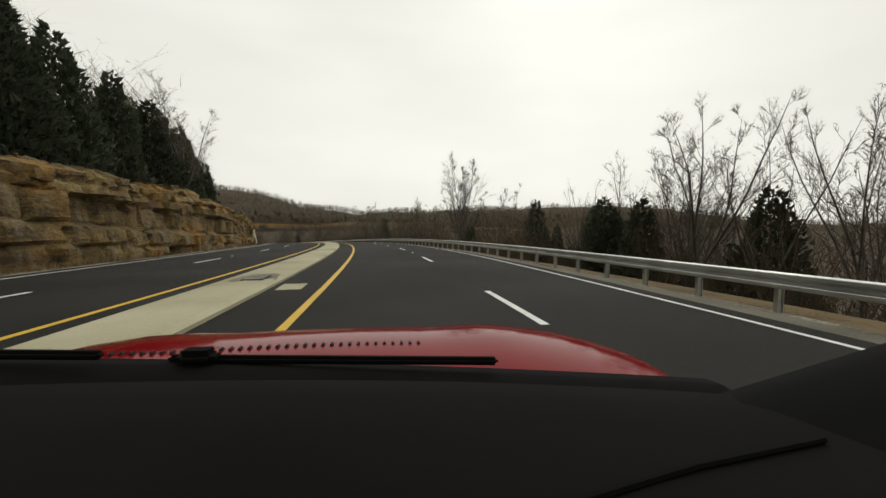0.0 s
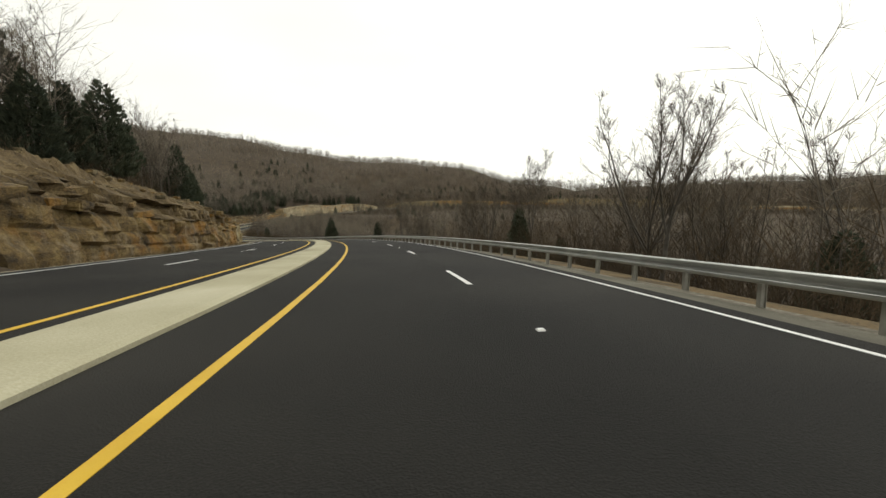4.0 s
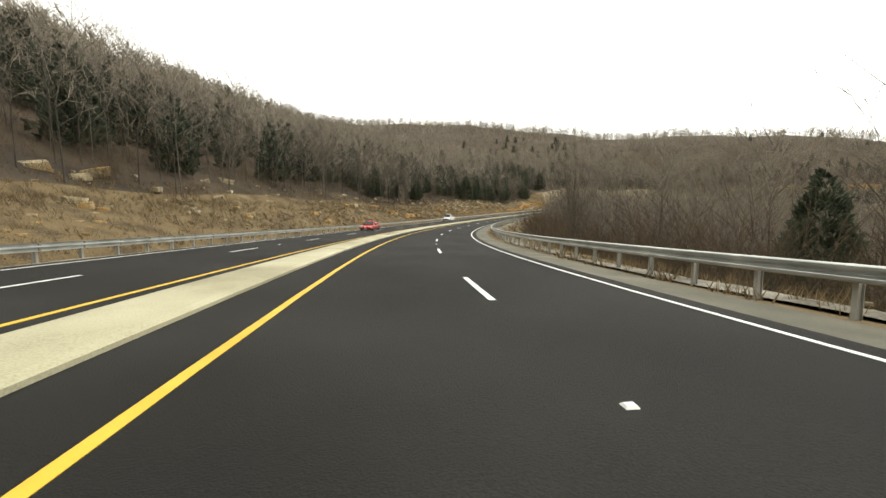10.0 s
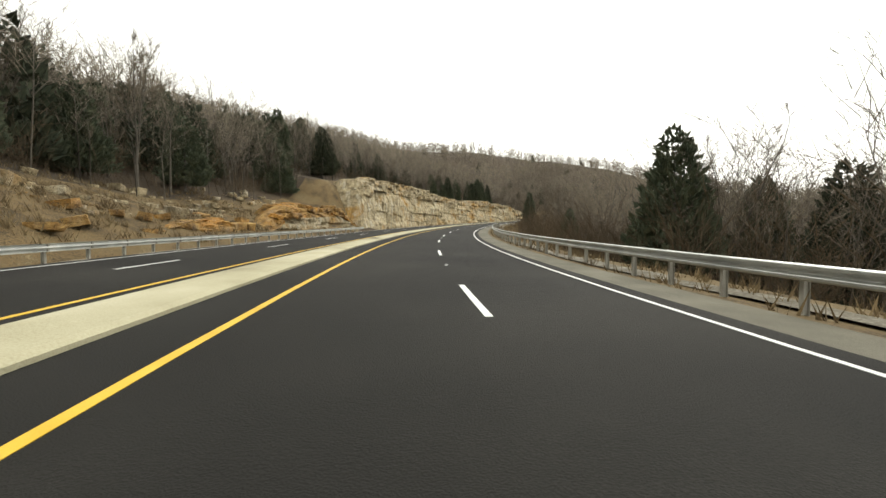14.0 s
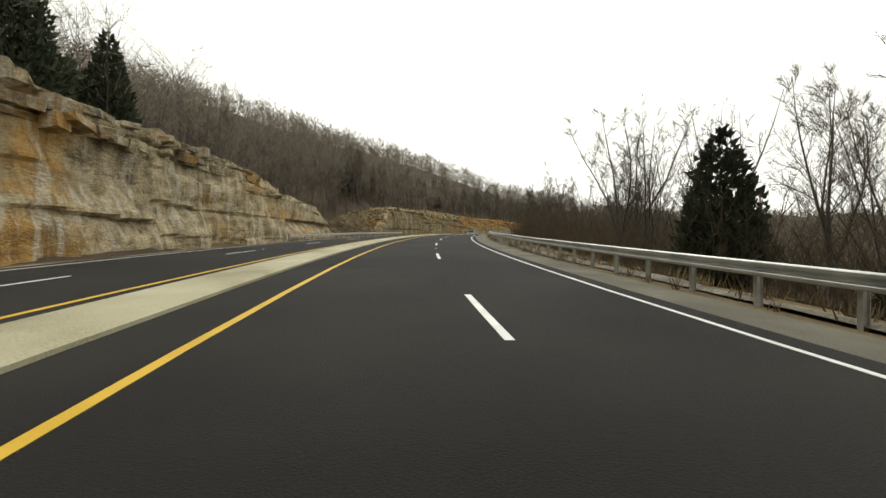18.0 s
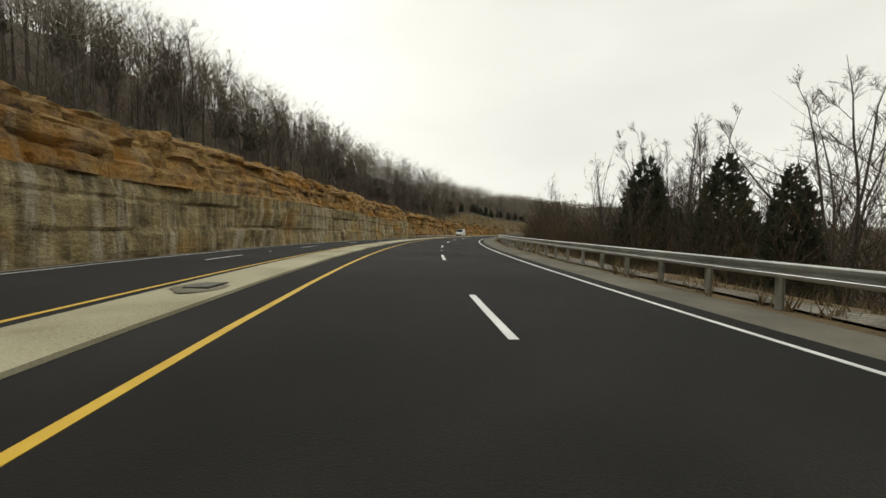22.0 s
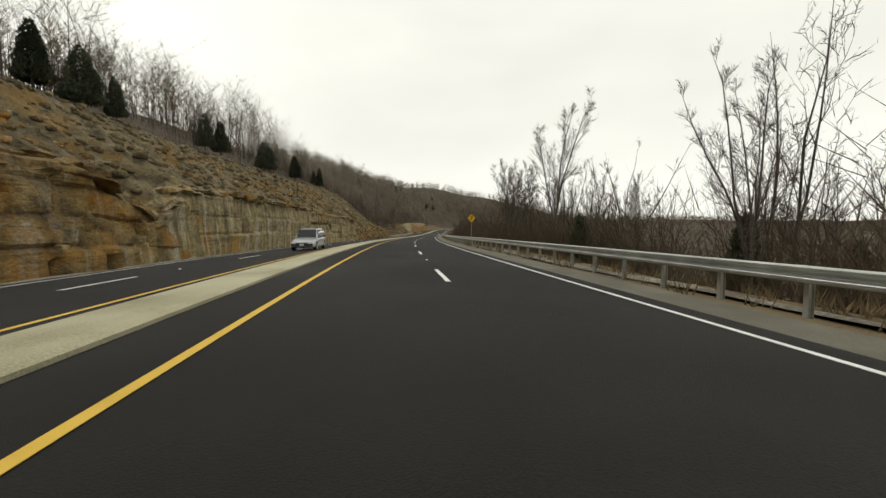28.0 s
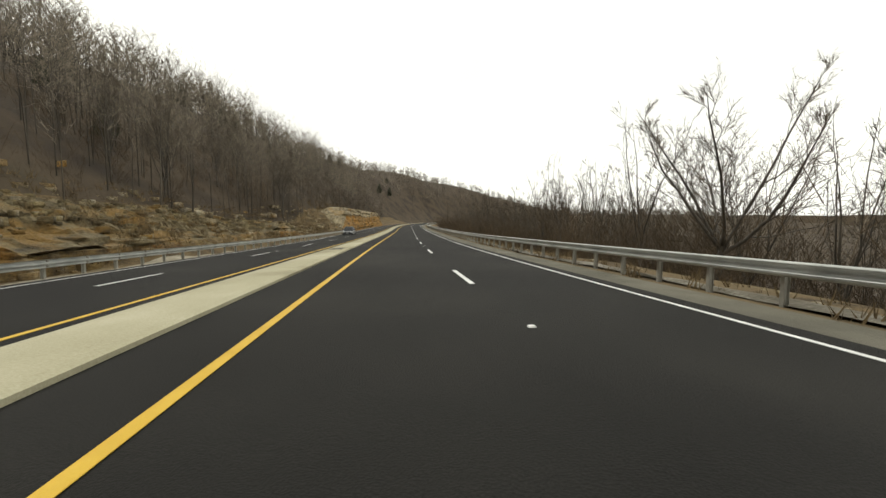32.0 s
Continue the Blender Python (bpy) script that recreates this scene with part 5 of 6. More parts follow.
def shrub(seed):
    """Leafless bush: many arching stems with slivers for twigs."""
    r = np.random.default_rng(seed)
    vs, fs = [], []
    for i in range(13):
        az, up = r.uniform(0, 6.28), r.uniform(0.7, 1.5)
        d = np.array([math.cos(az) * math.cos(up), math.sin(az) * math.cos(up), math.sin(up)])
        b = np.array([r.normal(0, 0.35), r.normal(0, 0.35), -0.1])
        ln = r.uniform(0.9, 2.5)
        e = b + d * ln
        blade(vs, fs, b, e, 0.0068)
        for j in range(8):
            q = b + (e - b) * r.uniform(0.2, 0.95)
            blade(vs, fs, q, q + (d + r.normal(0, 0.5, 3) + np.array([0, 0, 0.15])) * ln * r.uniform(0.16, 0.34), 0.0064)
    return np.array(vs), fs, 0


SHRUB = [shrub(500 + i) for i in range(5)]
BRUSH = material("dry_brush", [(0.3, (0.062, 0.046, 0.029)), (0.6, (0.105, 0.077, 0.047)), (0.8, (0.16, 0.116, 0.068))], 0.15, 1.0, vary=0.35, vary_on="island", bump_scale=1.0)


def brush_places(n, lo, hi, near, far, size, seed, side):
    r = np.random.default_rng(seed)
    out = []
    for _ in range(n):
        s, o = r.uniform(lo, hi), side * r.uniform(near, far)
        x, y, z = spot(s, o, float(land(s, o)))
        out.append((x, y, z, r.uniform(0, 6.28), r.uniform(*size)))
    return out


places = brush_places(900, 0, 200, 11, 24, (1.0, 2.2), 45, 1) + brush_places(300, 200, 390, 11, 36, (0.8, 1.7), 58, 1) + brush_places(1500, 350, 600, 11, 30, (1.1, 2.3), 21, 1) + brush_places(350, 590, 650, 9.5, 30, (0.7, 1.2), 22, 1) + brush_places(3600, 650, 1330, 11, 24, (1.0, 2.5), 23, 1)
scatter("thicket", SHRUB, places, (BRUSH,), "brown leafless thicket behind the guardrail", "brush")
places = brush_places(450, 326, 545, 17, 32, (0.35, 0.8), 24, -1) + brush_places(160, 708, 740, 17, 30, (0.5, 1.0), 25, -1) + brush_places(250, 1180, 1330, 17, 32, (0.35, 0.8), 26, -1) + brush_places(350, -5, 320, 22, 30, (0.35, 0.8), 27, -1) + brush_places(420, 736, 985, 25, 36, (0.6, 1.4), 28, -1) + brush_places(160, 985, 1180, 18, 29, (0.2, 0.5), 44, -1) + brush_places(350, -5, 330, 24, 36, (0.6, 1.3), 29, -1) + brush_places(300, 330, 720, 26, 38, (0.6, 1.3), 30, -1)
places += brush_places(1900, -5, 980, 26, 48, (1.0, 2.4), 41, -1) + brush_places(500, 1180, 1400, 25, 45, (0.9, 1.8), 42, -1) + brush_places(200, 985, 1180, 29, 45, (0.9, 1.7), 43, -1)
scatter("slope_brush", SHRUB, places, (BRUSH,), "dry brush on the rocky slopes", "brush")


def tuft(seed):
    r = np.random.default_rng(seed)
    vs, fs = [], []
    for i in range(9):
        az = r.uniform(0, 6.28)
        b = np.array([r.normal(0, 0.10), r.normal(0, 0.10), -0.03])
        blade(vs, fs, b, b + np.array([math.cos(az) * 0.16, math.sin(az) * 0.16, r.uniform(0.2, 0.5)]), 0.022)
    return np.array(vs), fs, 0


STRAW = material("dry_grass_blades", [(0.3, (0.10, 0.072, 0.038)), (0.55, (0.17, 0.125, 0.065)), (0.75, (0.24, 0.18, 0.10))], 0.3, 1.0, vary=0.3, vary_on="island")
places = brush_places(7000, 326, 548, 15.6, 28, (0.6, 1.5), 51, -1) + brush_places(2600, 1178, 1330, 15.6, 28, (0.6, 1.5), 52, -1) + brush_places(1500, -5, 330, 15.4, 16.6, (0.5, 1.1), 53, -1) + brush_places(900, 700, 740, 15.5, 26, (0.6, 1.3), 54, -1) + brush_places(6500, 300, 1320, 5.4, 11, (0.5, 1.3), 55, 1) + brush_places(700, 585, 640, 7, 16, (0.6, 1.6), 56, 1) + brush_places(1100, 120, 240, 19, 25, (0.6, 1.4), 57, -1)
scatter("dry_grass", [tuft(600 + i) for i in range(5)], places, (STRAW,), "tufts of dry straw-coloured grass on the verges", "grass")

# ---- vehicles ----
GLASS = plain("tinted_glass", (0.015, 0.018, 0.02), 0.08)
TYRE = plain("tyre_rubber", (0.02, 0.02, 0.02), 0.85)
RIM = plain("alloy_rim", (0.45, 0.45, 0.46), 0.35, 0.8)
DARK = plain("black_plastic", (0.018, 0.018, 0.019), 0.6)
LAMP = plain("lamp_glass", (0.75, 0.76, 0.74), 0.1)
TAIL = plain("tail_lamp_red", (0.35, 0.02, 0.02), 0.2)
PLATE = plain("plate_white", (0.6, 0.6, 0.58), 0.5)


def paint(name, colour):
    return plain(name, colour, 0.28, 0.1, 0.8)


def loft(stations, k=5):
    """Skin over cross-sections (y, half width, bottom, top, tumblehome), with rounded upper corners and end caps."""
    vs, fs = [], []
    for y, w, z0, z1, tip in stations:
        r = min(0.10, (z1 - z0) * 0.3)
        sec = [(-w * 0.94, z0), (-w, z0 + r), (-w, z0 + (z1 - z0) * 0.55), (-w * tip, z1 - r), (-w * tip * 0.9, z1), (0, z1 + 0.015), (w * tip * 0.9, z1), (w * tip, z1 - r), (w, z0 + (z1 - z0) * 0.55), (w, z0 + r), (w * 0.94, z0)]
        vs += [(x, y, z) for x, z in sec]
    n = 11
    m = len(stations)
    for i in range(m - 1):
        for j in range(n):
            fs.append((i * n + j, i * n + (j + 1) % n, (i + 1) * n + (j + 1) % n, (i + 1) * n + j))
    fs.append(tuple(range(n)))
    fs.append(tuple((m - 1) * n + j for j in reversed(range(n))))
    return vs, fs


def box_mesh(name, size, mat, bevel=0.02):
    bm = bmesh.new()
    bmesh.ops.create_cube(bm, size=1.0)
    bmesh.ops.scale(bm, vec=size, verts=bm.verts)
    bmesh.ops.bevel(bm, geom=bm.edges[:], offset=min(bevel, min(size) * 0.4), segments=2, affect="EDGES")
    me = bpy.data.meshes.new(name)
    bm.to_mesh(me)
    bm.free()
    me.materials.append(mat)
    return me


def wheel_mesh(name, radius, width, mat, inner=0.0):
    bm = bmesh.new()
    n = 24
    prof = [(radius * 0.62, -width / 2), (radius * 0.93, -width / 2), (radius, -width * 0.3), (radius, width * 0.3), (radius * 0.93, width / 2), (radius * 0.62, width / 2)] if inner == 0 else [(0.02, -width * 0.42), (radius * 0.25, -width * 0.46), (radius * 0.55, -width * 0.38), (radius * 0.63, -width * 0.48), (radius * 0.63, width * 0.48), (radius * 0.55, width * 0.38), (radius * 0.25, width * 0.46), (0.02, width * 0.42)]
    rings = []
    for i in range(n):
        a = 2 * math.pi * i / n
        rings.append([bm.verts.new((x, r * math.cos(a), r * math.sin(a))) for r, x in prof])
    for i in range(n):
        p, q = rings[i], rings[(i + 1) % n]
        for j in range(len(prof) - 1):
            bm.faces.new((p[j], p[j + 1], q[j + 1], q[j]))
        if inner == 0:
            bm.faces.new((p[-1], p[0], q[0], q[-1]))
    bmesh.ops.recalc_face_normals(bm, faces=bm.faces[:])
    me = bpy.data.meshes.new(name)
    bm.to_mesh(me)
    bm.free()
    me.materials.append(mat)
    return me


def vehicle(name, colour, length, width, height, style, label, category):
    """A road vehicle that faces +y, standing on z = 0, with its middle at the origin."""
    thing = tagged(new(name), label, category, "vehicles on the opposite carriageway")
    h, w, L = height, width / 2, length / 2
    belt_z = h * (0.56 if style != "van" else 0.60)
    low = 0.28 if style in ("suv", "pickup", "van") else 0.2
    nose = belt_z * (0.86 if style != "van" else 0.9)
    body = [(-L, w * 0.86, low + 0.12, belt_z * 0.88, 0.93), (-L + 0.12, w * 0.95, low, belt_z * 0.97, 0.95), (-L + 0.6, w, low - 0.02, belt_z, 0.97), (0, w, low - 0.02, belt_z, 0.97), (L * 0.36, w, low - 0.02, belt_z * 0.985, 0.97), (L * 0.55, w, low - 0.02, nose * 1.05, 0.96), (L - 0.35, w * 0.97, low, nose, 0.93), (L - 0.08, w * 0.9, low + 0.05, nose * 0.86, 0.92), (L, w * 0.82, low + 0.1, nose * 0.72, 0.9)]
    v, f = loft(body)
    child("body", mesh_of("body", v, f, colour, False), thing)
    cab = {"sedan": (-L * 0.78, -L * 0.42, L * 0.10, L * 0.42), "suv": (-L * 0.95, -L * 0.82, L * 0.12, L * 0.42), "pickup": (-L * 0.22, -L * 0.14, L * 0.22, L * 0.42), "van": (-L * 0.96, -L * 0.92, L * 0.42, L * 0.62)}[style]
    z0 = belt_z - 0.04
    cabin = [(cab[0], w * 0.88, z0, z0 + 0.06, 0.95), (cab[1], w * 0.9, z0, h - 0.02, 0.80), ((cab[1] + cab[2]) / 2, w * 0.92, z0, h, 0.82), (cab[2], w * 0.9, z0, h - 0.03, 0.80), (cab[3], w * 0.88, z0, z0 + 0.06, 0.95)]
    v, f = loft(cabin)
    child("cabin", mesh_of("cabin", v, f, colour, False), thing)

    def pane(nm, corners, lab=""):
        c = [np.array(p, float) for p in corners]
        nrm = np.cross(c[1] - c[0], c[3] - c[0])
        nrm = nrm / np.linalg.norm(nrm)
        vs = [p + nrm * 0.025 for p in c] + [p - nrm * 0.02 for p in c]
        child(nm, mesh_of(nm, vs, [(0, 1, 2, 3), (7, 6, 5, 4), (0, 4, 5, 1), (1, 5, 6, 2), (2, 6, 7, 3), (3, 7, 4, 0)], GLASS), thing, lab)

    a, b = cab[3], cab[2]
    zb, zt = z0 + 0.10, h - 0.09
    wb, wt = w * 0.80, w * 0.68
    pane("windshield", [(-wb, a - 0.02, zb), (wb, a - 0.02, zb), (wt, b + 0.06, zt), (-wt, b + 0.06, zt)], "dark sloping windshield")
    pane("rear_window", [(wb, cab[0] + 0.03, zb), (-wb, cab[0] + 0.03, zb), (-wt, cab[1] - 0.03, zt), (wt, cab[1] - 0.03, zt)])
    for sx in (-1, 1):
        if style == "van":
            spans = [(L * 0.22, cab[2] + 0.02, cab[3] - 0.25)]
        elif style == "pickup":
            spans = [(cab[1] + 0.05, cab[2] - 0.02, cab[3] - 0.3)]
        else:
            m = (cab[1] + cab[2]) / 2 - 0.05
            spans = [(cab[1] + 0.06, m - 0.04, m - 0.04), (m + 0.04, cab[2] - 0.02, cab[3] - 0.3)]
        for y0, y1t, y1b in spans:
            c = [(sx * w * 0.905, y0, zb), (sx * w * 0.905, y1b, zb), (sx * w * 0.765, y1t, zt), (sx * w * 0.765, y0, zt)]
            pane("side_window", c if sx > 0 else c[::-1])
        ob = child("headlight", box_mesh("headlight", (0.34, 0.16, 0.17), LAMP, 0.04), thing)
        ob.location = (sx * w * 0.68, L - 0.12, nose * 0.80)
        ob = child("tail_light", box_mesh("tail_light", (0.24, 0.10, 0.22), TAIL, 0.03), thing)
        ob.location = (sx * w * 0.76, -L + 0.04, belt_z * 0.78)
        ob = child("mirror", box_mesh("mirror", (0.2, 0.12, 0.14), colour, 0.04), thing)
        ob.location = (sx * (w + 0.06), cab[3] - 0.35, belt_z + 0.07)
        ob = child("door_handle", box_mesh("door_handle", (0.03, 0.18, 0.035), DARK, 0.01), thing)
        ob.location = (sx * (w * 0.99), -L * 0.02, belt_z * 0.86)
    rad = 0.36 if style in ("suv", "pickup", "van") else 0.31
    ty, ri = wheel_mesh("tyre", rad, 0.22, TYRE), wheel_mesh("rim", rad, 0.22, RIM, 1)
    for sx in (-1, 1):
        for y in (L * 0.62, -L * 0.60):
            wh = child("wheel", ty, thing)
            wh.location = (sx * (w - 0.10), y, rad)
            child("rim", ri, wh)
    ob = child("grille", box_mesh("grille", (w * 1.0, 0.06, 0.2), DARK, 0.02), thing)
    ob.location = (0, L - 0.02, nose * 0.66)
    ob = child("front_bumper", box_mesh("front_bumper", (w * 1.72, 0.16, 0.24), colour if style == "sedan" else DARK, 0.05), thing)
    ob.location = (0, L - 0.05, low + 0.2)
    ob = child("number_plate", box_mesh("number_plate", (0.31, 0.02, 0.15), PLATE, 0.005), thing)
    ob.location = (0, L + 0.04, low + 0.22)
    if style == "pickup":
        ob = child("cargo_bed", box_mesh("cargo_bed", (w * 1.7, L * 0.68, 0.06), DARK, 0.01), thing)
        ob.location = (0, -L * 0.60, belt_z + 0.0)
        for sx in (-1, 1):
            ob = child("bed_side", box_mesh("bed_side", (0.1, L * 0.74, 0.14), colour, 0.03), thing)
            ob.location = (sx * w * 0.9, -L * 0.60, belt_z + 0.05)
        ob = child("tailgate", box_mesh("tailgate", (w * 1.8, 0.08, 0.14), colour, 0.02), thing)
        ob.location = (0, -L * 0.96, belt_z + 0.04)
    if style == "van":
        for y in (-L * 0.5, 0.0, L * 0.35):
            ob = child("ladder_rack", box_mesh("ladder_rack", (w * 1.5, 0.05, 0.05), RIM, 0.01), thing)
            ob.location = (0, y, h + 0.03)
    return thing


def park(thing, s, o):
    thing.matrix_basis = stand(s, o, float(crossfall(s, o)), 180)


park(vehicle("suv", paint("maroon_paint", (0.10, 0.035, 0.035)), 4.7, 1.85, 1.72, "suv", "dark maroon sport utility vehicle in the oncoming lane", "car"), 323, -11.7)
park(vehicle("sedan", paint("red_paint", (0.45, 0.012, 0.012)), 4.6, 1.8, 1.36, "sedan", "bright red low sedan with dark windows", "car"), 408.5, -11.7)
park(vehicle("pickup", paint("white_paint_car", (0.72, 0.72, 0.70)), 5.4, 1.95, 1.85, "pickup", "white pickup truck in the oncoming lane", "truck"), 459, -11.7)
park(vehicle("pickup", paint("grey_paint", (0.13, 0.135, 0.14)), 5.5, 1.95, 1.85, "pickup", "dark grey pickup truck with its headlights showing", "truck"), 796.5, -11.4)
park(vehicle("van", paint("white_van_paint", (0.74, 0.74, 0.73)), 5.6, 2.0, 2.1, "van", "white work van with a roof rack", "van"), 908.5, -8.4)
park(vehicle("suv", paint("silver_paint", (0.42, 0.43, 0.44)), 4.6, 1.85, 1.68, "suv", "silver sport utility vehicle in the inner oncoming lane", "car"), 1042, -8.5)
park(vehicle("sedan", paint("charcoal_paint", (0.05, 0.055, 0.065)), 4.7, 1.82, 1.45, "sedan", "dark charcoal sedan in the oncoming lane", "car"), 1232, -11.4)

# ---- the red open car in which the drive begins ----
RED = material("glossy_red_paint", [(0.35, (0.155, 0.0022, 0.005)), (0.65, (0.185, 0.003, 0.006))], 3.0, 0.10, 0.0, 40.0, shine=0.07)
DASH_PAD = material("dashboard_vinyl", [(0.3, (0.0040, 0.0037, 0.0036)), (0.7, (0.0065, 0.0061, 0.0059))], 4.0, 0.9, 0.05, 400.0, shine=0.06)
PILLAR = material("pillar_plastic", [(0.3, (0.0016, 0.0015, 0.0015)), (0.7, (0.0026, 0.0025, 0.0024))], 4.0, 0.8, 0.05, 400.0, shine=0.05)
own = tagged(new("open_car"), "glossy red car with black dashboard and wipers", "car")
CX = -0.26
v, f = loft([(-2.75, 0.72, 0.45, 0.78, 0.94), (-2.6, 0.84, 0.3, 0.9, 0.95), (-2.0, 0.9, 0.24, 0.95, 0.97), (-0.2, 0.92, 0.22, 0.92, 0.98), (0.7, 0.92, 0.22, 0.90, 0.98), (1.4, 0.9, 0.24, 0.86, 0.97), (1.85, 0.86, 0.28, 0.78, 0.95), (2.0, 0.76, 0.36, 0.66, 0.92)])
ob = child("body", mesh_of("body", v, f, RED), own)
ob.location.x = CX
pts = []
ys = [0.80, 0.88, 0.98, 1.10, 1.22, 1.36, 1.55, 1.75, 1.92, 2.0]
zs = [0.965, 0.98, 0.99, 0.995, 0.99, 0.975, 0.93, 0.88, 0.82, 0.74]
for y, z in zip(ys, zs):
    for j in range(25):
        u = j / 12 - 1
        ridge = 0.012 * math.exp(-((abs(u) - 0.55) / 0.12) ** 2)
        pts.append((CX + 0.06 + u * 0.97 * (1 - 0.05 * max(0, y - 1.3)), y, z - 0.045 * u * u - 0.10 * max(0.0, abs(u) - 0.72) ** 1.5 * 3 + ridge))
ob = child("hood", mesh_of("hood", pts, grid_faces(len(ys), 25), RED, True), own, "glossy red hood with two soft ridges")
def cowl_line(x):
    return 1.032 - 0.07 * x


pts = []
for y, z in ((0.62, -0.05), (0.68, -0.012), (0.74, 0.0), (0.79, -0.004), (0.83, -0.06)):
    for j in range(17):
        x = CX + (j / 8 - 1) * 0.95
        pts.append((x, y - 0.05 * (j / 8 - 1) ** 2 + 0.03, cowl_line(x) + z))
child("cowl", mesh_of("cowl", pts, grid_faces(5, 17), DASH_PAD, True), own, "black plastic cowl below the windshield")
slot = box_mesh("vent_slot", (0.009, 0.022, 0.010), DARK, 0.003)
for j in range(34):
    x = -0.70 + 0.78 * j / 33
    u = (x - CX - 0.04) / 0.92
    ob = child("vent_slot", slot, own)
    ob.location = (x, 1.10 - 0.03 * u * u, 0.996 - 0.045 * u * u + 0.012 * math.exp(-((abs(u) - 0.55) / 0.12) ** 2))
pts = []
for y, z in ((0.02, 1.02), (0.10, 1.075), (0.30, 1.085), (0.50, 1.075), (0.60, 1.06), (0.66, 1.035), (0.68, 1.0)):
    for j in range(21):
        u = j / 10 - 1
        pts.append((CX + 0.1 + u * 0.98, y - 0.07 * u * u + 0.03, z - 0.02 * u * u + 0.014 - 0.050 * u + (0.05 * max(0, u - 0.8) * 5)))
child("dashboard", mesh_of("dashboard", pts, grid_faces(7, 21), DASH_PAD, True), own, "black vinyl dashboard top")
for x0, x1, yy in ((-1.1, -0.5, 0.77), (-0.42, 0.22, 0.79)):
    xm = (x0 + x1) / 2
    ob = child("wiper", box_mesh("wiper", (x1 - x0, 0.020, 0.016), DASH_PAD, 0.006), own, "black windshield wiper")
    ob.matrix_local = pose(xm, yy, cowl_line(xm) + 0.012, 0, 2.0, -3)
    ob = child("wiper_hub", box_mesh("wiper_hub", (0.07, 0.05, 0.03), DASH_PAD, 0.012), own)
    ob.location = (x0 + 0.06, yy, cowl_line(x0 + 0.06) + 0.012)
pts = []
for i in range(8):
    y = 0.12 + 0.58 * i / 7
    for j in range(12):
        x = 0.42 + 0.62 * j / 11
        pts.append((x, y - 0.05 * (j / 11) ** 2, 1.022 + 0.30 * max(0.0, x - 0.47) ** 1.15 - 0.06 * max(0, i - 5.5) - 0.12 * max(0, 1 - j)))
child("pillar_trim", mesh_of("pillar_trim", pts, grid_faces(8, 12), PILLAR, True), own, "black moulded trim at the foot of the windshield pillar")
vs, fs = [], []
for p, q in (((0.06, 0.262, 1.0865), (0.30, 0.335, 1.0735)), ((0.30, 0.335, 1.0735), (0.52, 0.392, 1.0545))):
    tube(vs, fs, p, q, 0.004, 0.004, 6)
child("dash_seam", mesh_of("dash_seam", vs, fs, PILLAR), own, "dark seam across the dashboard")
ty, ri = wheel_mesh("tyre", 0.31, 0.21, TYRE), wheel_mesh("rim", 0.31, 0.21, RIM, 1)
for sx in (-1, 1):
    for y in (1.25, -1.45):
        wh = child("wheel", ty, own)
        wh.location = (CX + sx * 0.84, y, 0.31)
        child("rim", ri, wh)
    ob = child("headlight", box_mesh("headlight", (0.3, 0.14, 0.14), LAMP, 0.04), own)
    ob.location = (CX + sx * 0.6, 1.95, 0.66)
    ob = child("seat", box_mesh("seat", (0.5, 0.16, 0.55), DASH_PAD, 0.06), own)
    ob.matrix_local = pose(CX + sx * 0.4, -1.05, 1.0, -14, 0, 0)
own.matrix_basis = stand(6.38, -2.16, 0.0, 0) @ Matrix.Translation((0, 0, 0.0))
own.rotation_euler.x = float(along(GRADE, 6.38))

# ---- drains let into the median, road signs ----
WET = material("damp_concrete", [(0.3, (0.085, 0.075, 0.045)), (0.6, (0.15, 0.135, 0.085)), (0.8, (0.24, 0.22, 0.145))], 1.2, 0.7, 0.2, 30.0, fine=0.6)
IRON = plain("dark_iron", (0.045, 0.042, 0.038), 0.7, 0.5)
for s, o, pad in ((17.0, -5.3, True), (255.4, -5.3, True), (300.8, -5.4, False), (395.6, -5.5, False), (392.6, -5.5, False), (338.7, -5.4, False), (537.0, -5.4, False), (629.6, -5.4, False), (802.9, -5.3, False), (1184.4, -5.3, False)):
    drain = tagged(new("drain_inlet"), "dark iron drain grate set into the concrete median", "drain", "drains in the median")
    drain.matrix_basis = stand(s, o, 0.135 + float(crossfall(s, o)))
    stain = [(0.0, 0.0, 0.13 - 0.033 * abs(o + 5.45) - 0.130)]
    for ring in (0.5, 1.0):
        for j in range(20):
            q = j * math.pi / 10
            r = ring * (1 + 0.10 * math.sin(3 * q + s) + 0.06 * math.sin(5 * q + 2 * s))
            x, y = 0.52 * r * math.cos(q), 0.95 * r * math.sin(q)
            stain.append((x, y, -0.033 * abs(o + x + 5.45)))
    faces = [(0, 1 + j, 1 + (j + 1) % 20) for j in range(20)] + [(1 + j, 21 + j, 21 + (j + 1) % 20, 1 + (j + 1) % 20) for j in range(20)]
    child("wet_stain", mesh_of("wet_stain", stain, faces, WET), drain, "dark damp stain round the grate")
    ob = child("drain_frame", box_mesh("drain_frame", (0.5, 0.85, 0.03), IRON, 0.01), drain)
    for k in range(6):
        bar = child("grate_bar", box_mesh("grate_bar", (0.42, 0.05, 0.02), POST, 0.005), drain)
        bar.location = (0, -0.31 + 0.124 * k, 0.02)
    if pad:
        sl = tagged(new("drain_apron", box_mesh("drain_apron", (0.55, 0.9, 0.012), CONCRETE, 0.004)), "pale concrete apron beside the median drain", "concrete slab")
        sl.matrix_basis = stand(s - 0.9, -4.28, 0.004)

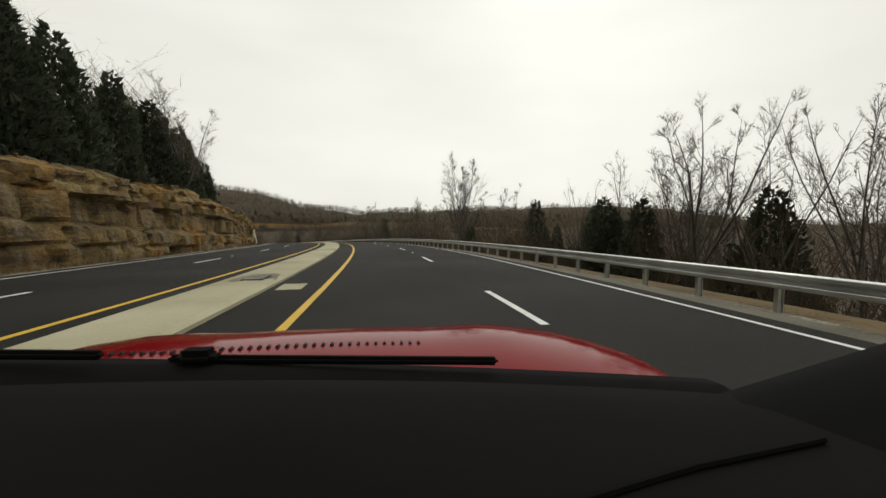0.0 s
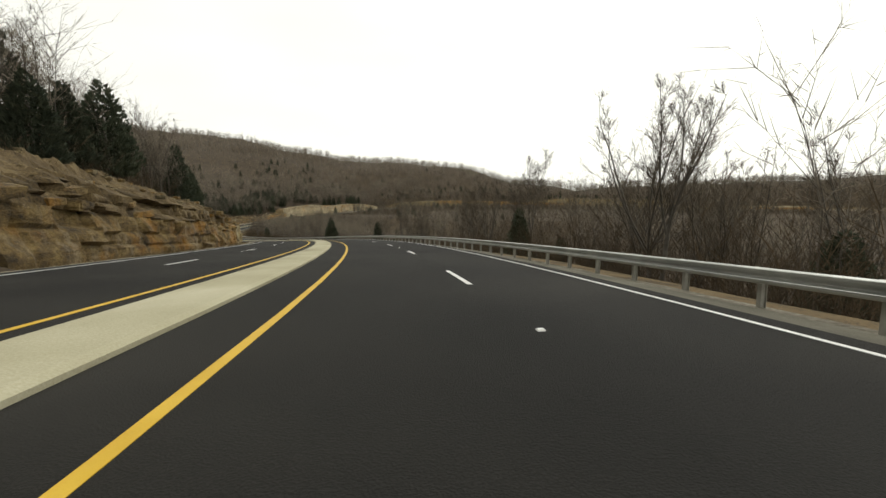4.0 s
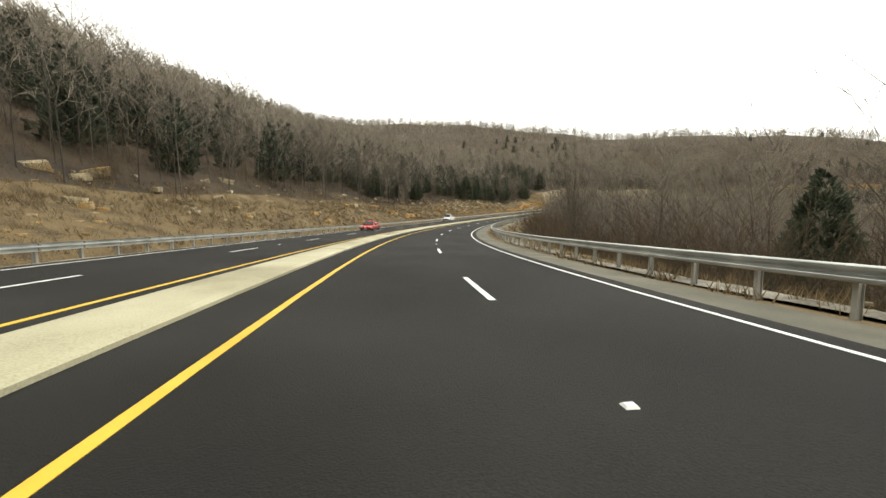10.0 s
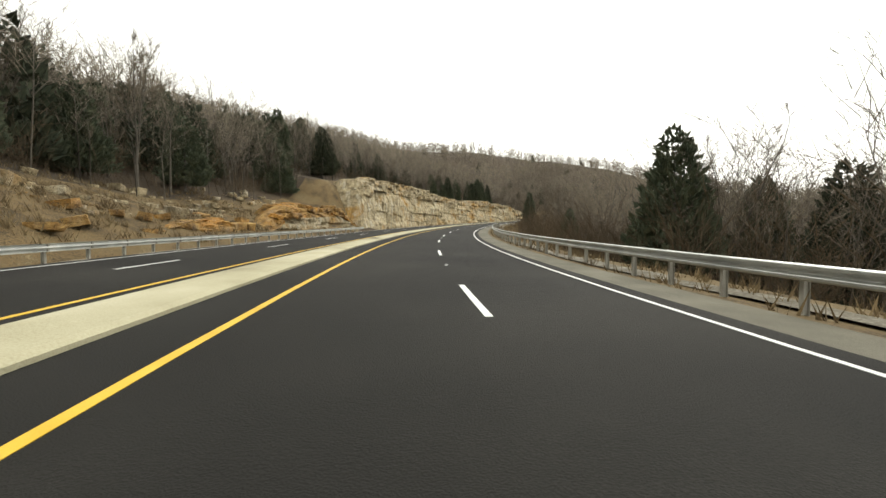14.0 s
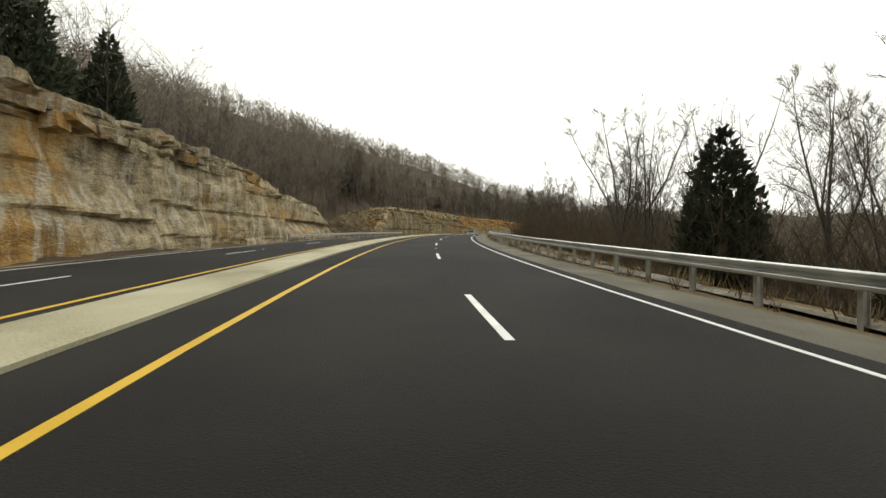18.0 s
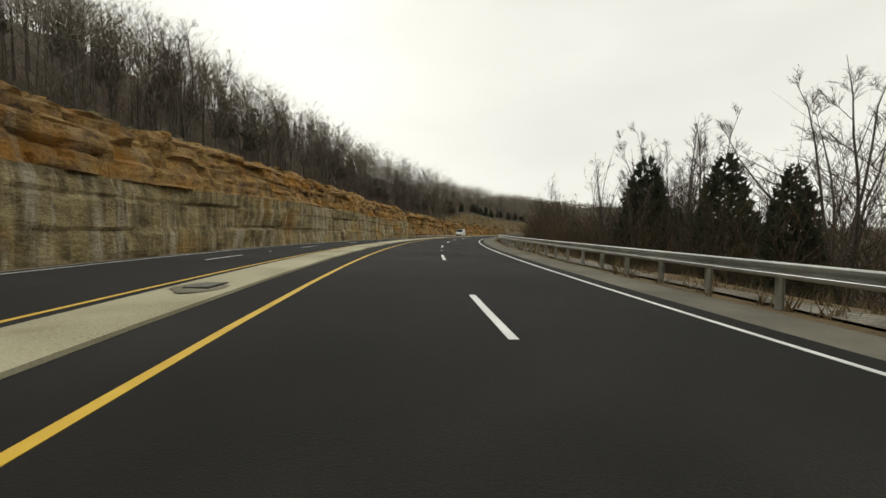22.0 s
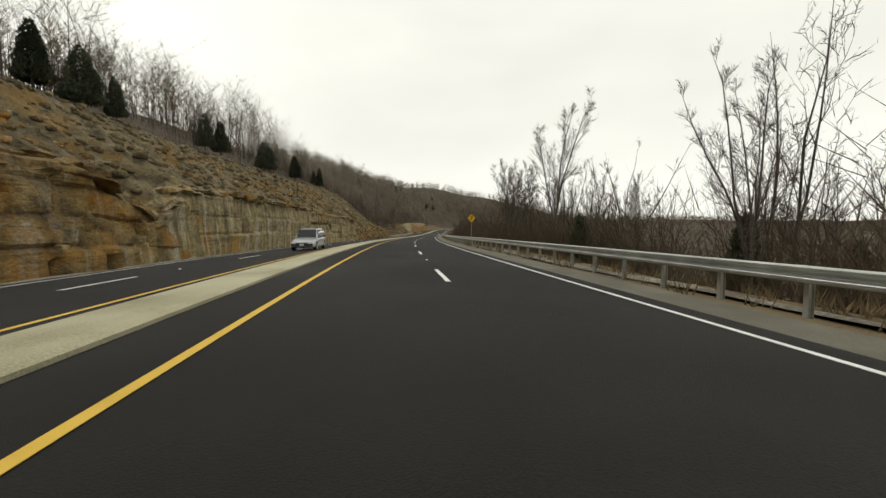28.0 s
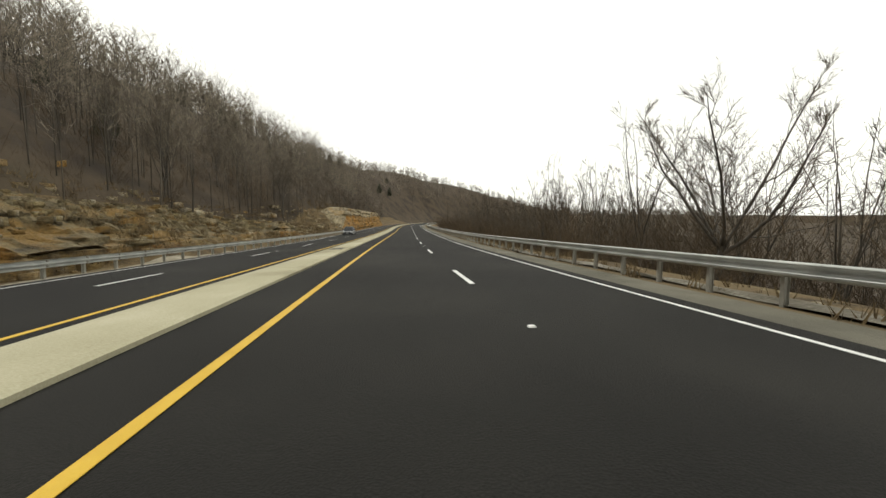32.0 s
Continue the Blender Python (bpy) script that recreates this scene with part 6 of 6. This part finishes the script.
SIGN_YELLOW = plain("sign_yellow", (0.72, 0.42, 0.015), 0.5)
SIGN_BLACK = plain("sign_black", (0.012, 0.012, 0.012), 0.6)
SIGN_WHITE = plain("sign_white", (0.66, 0.66, 0.64), 0.5)
sign = tagged(new("warning_sign"), "yellow diamond warning sign with a black bent arrow", "road sign")
sign.matrix_basis = stand(1058.0, 6.9, -0.1)
pole = child("post", box_mesh("post", (0.06, 0.05, 3.6), POST, 0.01), sign)
pole.location = (0, 0.03, 1.4)
pl = child("sign_plate", box_mesh("sign_plate", (0.76, 0.012, 0.76), SIGN_YELLOW, 0.03), sign)
pl.matrix_local = pose(0, -0.01, 3.0, 0, 45, 0)
for dx, dz, sx, sz, tilt in ((-0.06, -0.16, 0.09, 0.24, 0), (0.0, 0.02, 0.09, 0.24, 38), (0.06, 0.17, 0.09, 0.14, 0)):
    ar = child("arrow_stroke", box_mesh("arrow_stroke", (sx, 0.006, sz), SIGN_BLACK, 0.002), sign)
    ar.matrix_local = pose(dx, -0.022, 3.0 + dz, 0, tilt, 0)
head_me = mesh_of("arrow_head", [(-0.13, -0.026, 0.0), (0.13, -0.026, 0.0), (0, -0.026, 0.18), (-0.13, -0.018, 0.0), (0.13, -0.018, 0.0), (0, -0.018, 0.18)], [(0, 1, 2), (5, 4, 3), (0, 3, 4, 1), (1, 4, 5, 2), (2, 5, 3, 0)], SIGN_BLACK)
ar = child("arrow_head", head_me, sign)
ar.location = (0.06, 0, 3.2)
sign = tagged(new("road_sign"), "white rectangular road sign with dark lines on a steel post", "road sign")
sign.matrix_basis = stand(970.0, 7.6, -0.3)
pole = child("post", box_mesh("post", (0.06, 0.05, 3.6), POST, 0.01), sign)
pole.location = (0, 0.03, 1.6)
pl = child("sign_plate", box_mesh("sign_plate", (0.62, 0.012, 0.78), SIGN_WHITE, 0.02), sign)
pl.location = (0, -0.01, 3.0)
for k, wd in enumerate((0.42, 0.36, 0.44)):
    br = child("text_bar", box_mesh("text_bar", (wd, 0.006, 0.08), SIGN_BLACK, 0.002), sign)
    br.location = (0, -0.022, 3.2 - 0.2 * k)


# ---- loose stones on the rubble slopes and pale stones along the verges ----
def pebble(seed):
    bm = stone(seed, (1.0, 0.8, 0.55), 2)
    bm.verts.index_update()
    vs = np.array([tuple(q.co) for q in bm.verts])
    fs = [tuple(q.index for q in fc.verts) for fc in bm.faces]
    bm.free()
    return vs, fs, 0


PEBBLE = [pebble(900 + i) for i in range(6)]


def stone_places(n, lo, hi, near, far, size, seed, side, lift=0.0):
    r = np.random.default_rng(seed)
    out = []
    for _ in range(n):
        s, o = r.uniform(lo, hi), side * r.uniform(near, far)
        k = size[0] + (size[1] - size[0]) * r.random() ** 3
        x, y, z = spot(s, o, float(land(s, o)) + float(crossfall(s, min(0, max(o, -15.0)))) + lift)
        out.append((x, y, z, r.uniform(0, 6.28), k))
    return out


for kind, mat, lab in (("grey", ROCK_GREY, "loose grey-brown stones lying on the rubble slopes"), ("pale", ROCK_OLIVE, "pale broken limestone on the rubble slopes"), ("rusty", ROCK_RUST, "rust-coloured broken stones on the slope over the rock wall")):
    scatter(kind + "_stones", PEBBLE, RUBBLE_STONES[kind], (mat,), lab, "stones")
places = stone_places(500, 480, 560, 19, 27, (0.15, 1.0), 73, -1, 0.05) + stone_places(600, 1176, 1262, 16, 28, (0.15, 1.2), 74, -1, 0.05) + stone_places(500, 326, 480, 17, 30, (0.12, 0.8), 75, -1, 0.05) + stone_places(900, 330, 1330, 6.3, 9.0, (0.08, 0.35), 76, 1, 0.02) + stone_places(700, 950, 1180, 14.5, 17, (0.06, 0.4), 77, -1, 0.05) + stone_places(400, 20, 320, 14.8, 17, (0.06, 0.4), 78, -1, 0.05)
scatter("verge_stones", PEBBLE, places, (ROCK_CREAM,), "pale limestone rubble strewn along the verges", "stones")
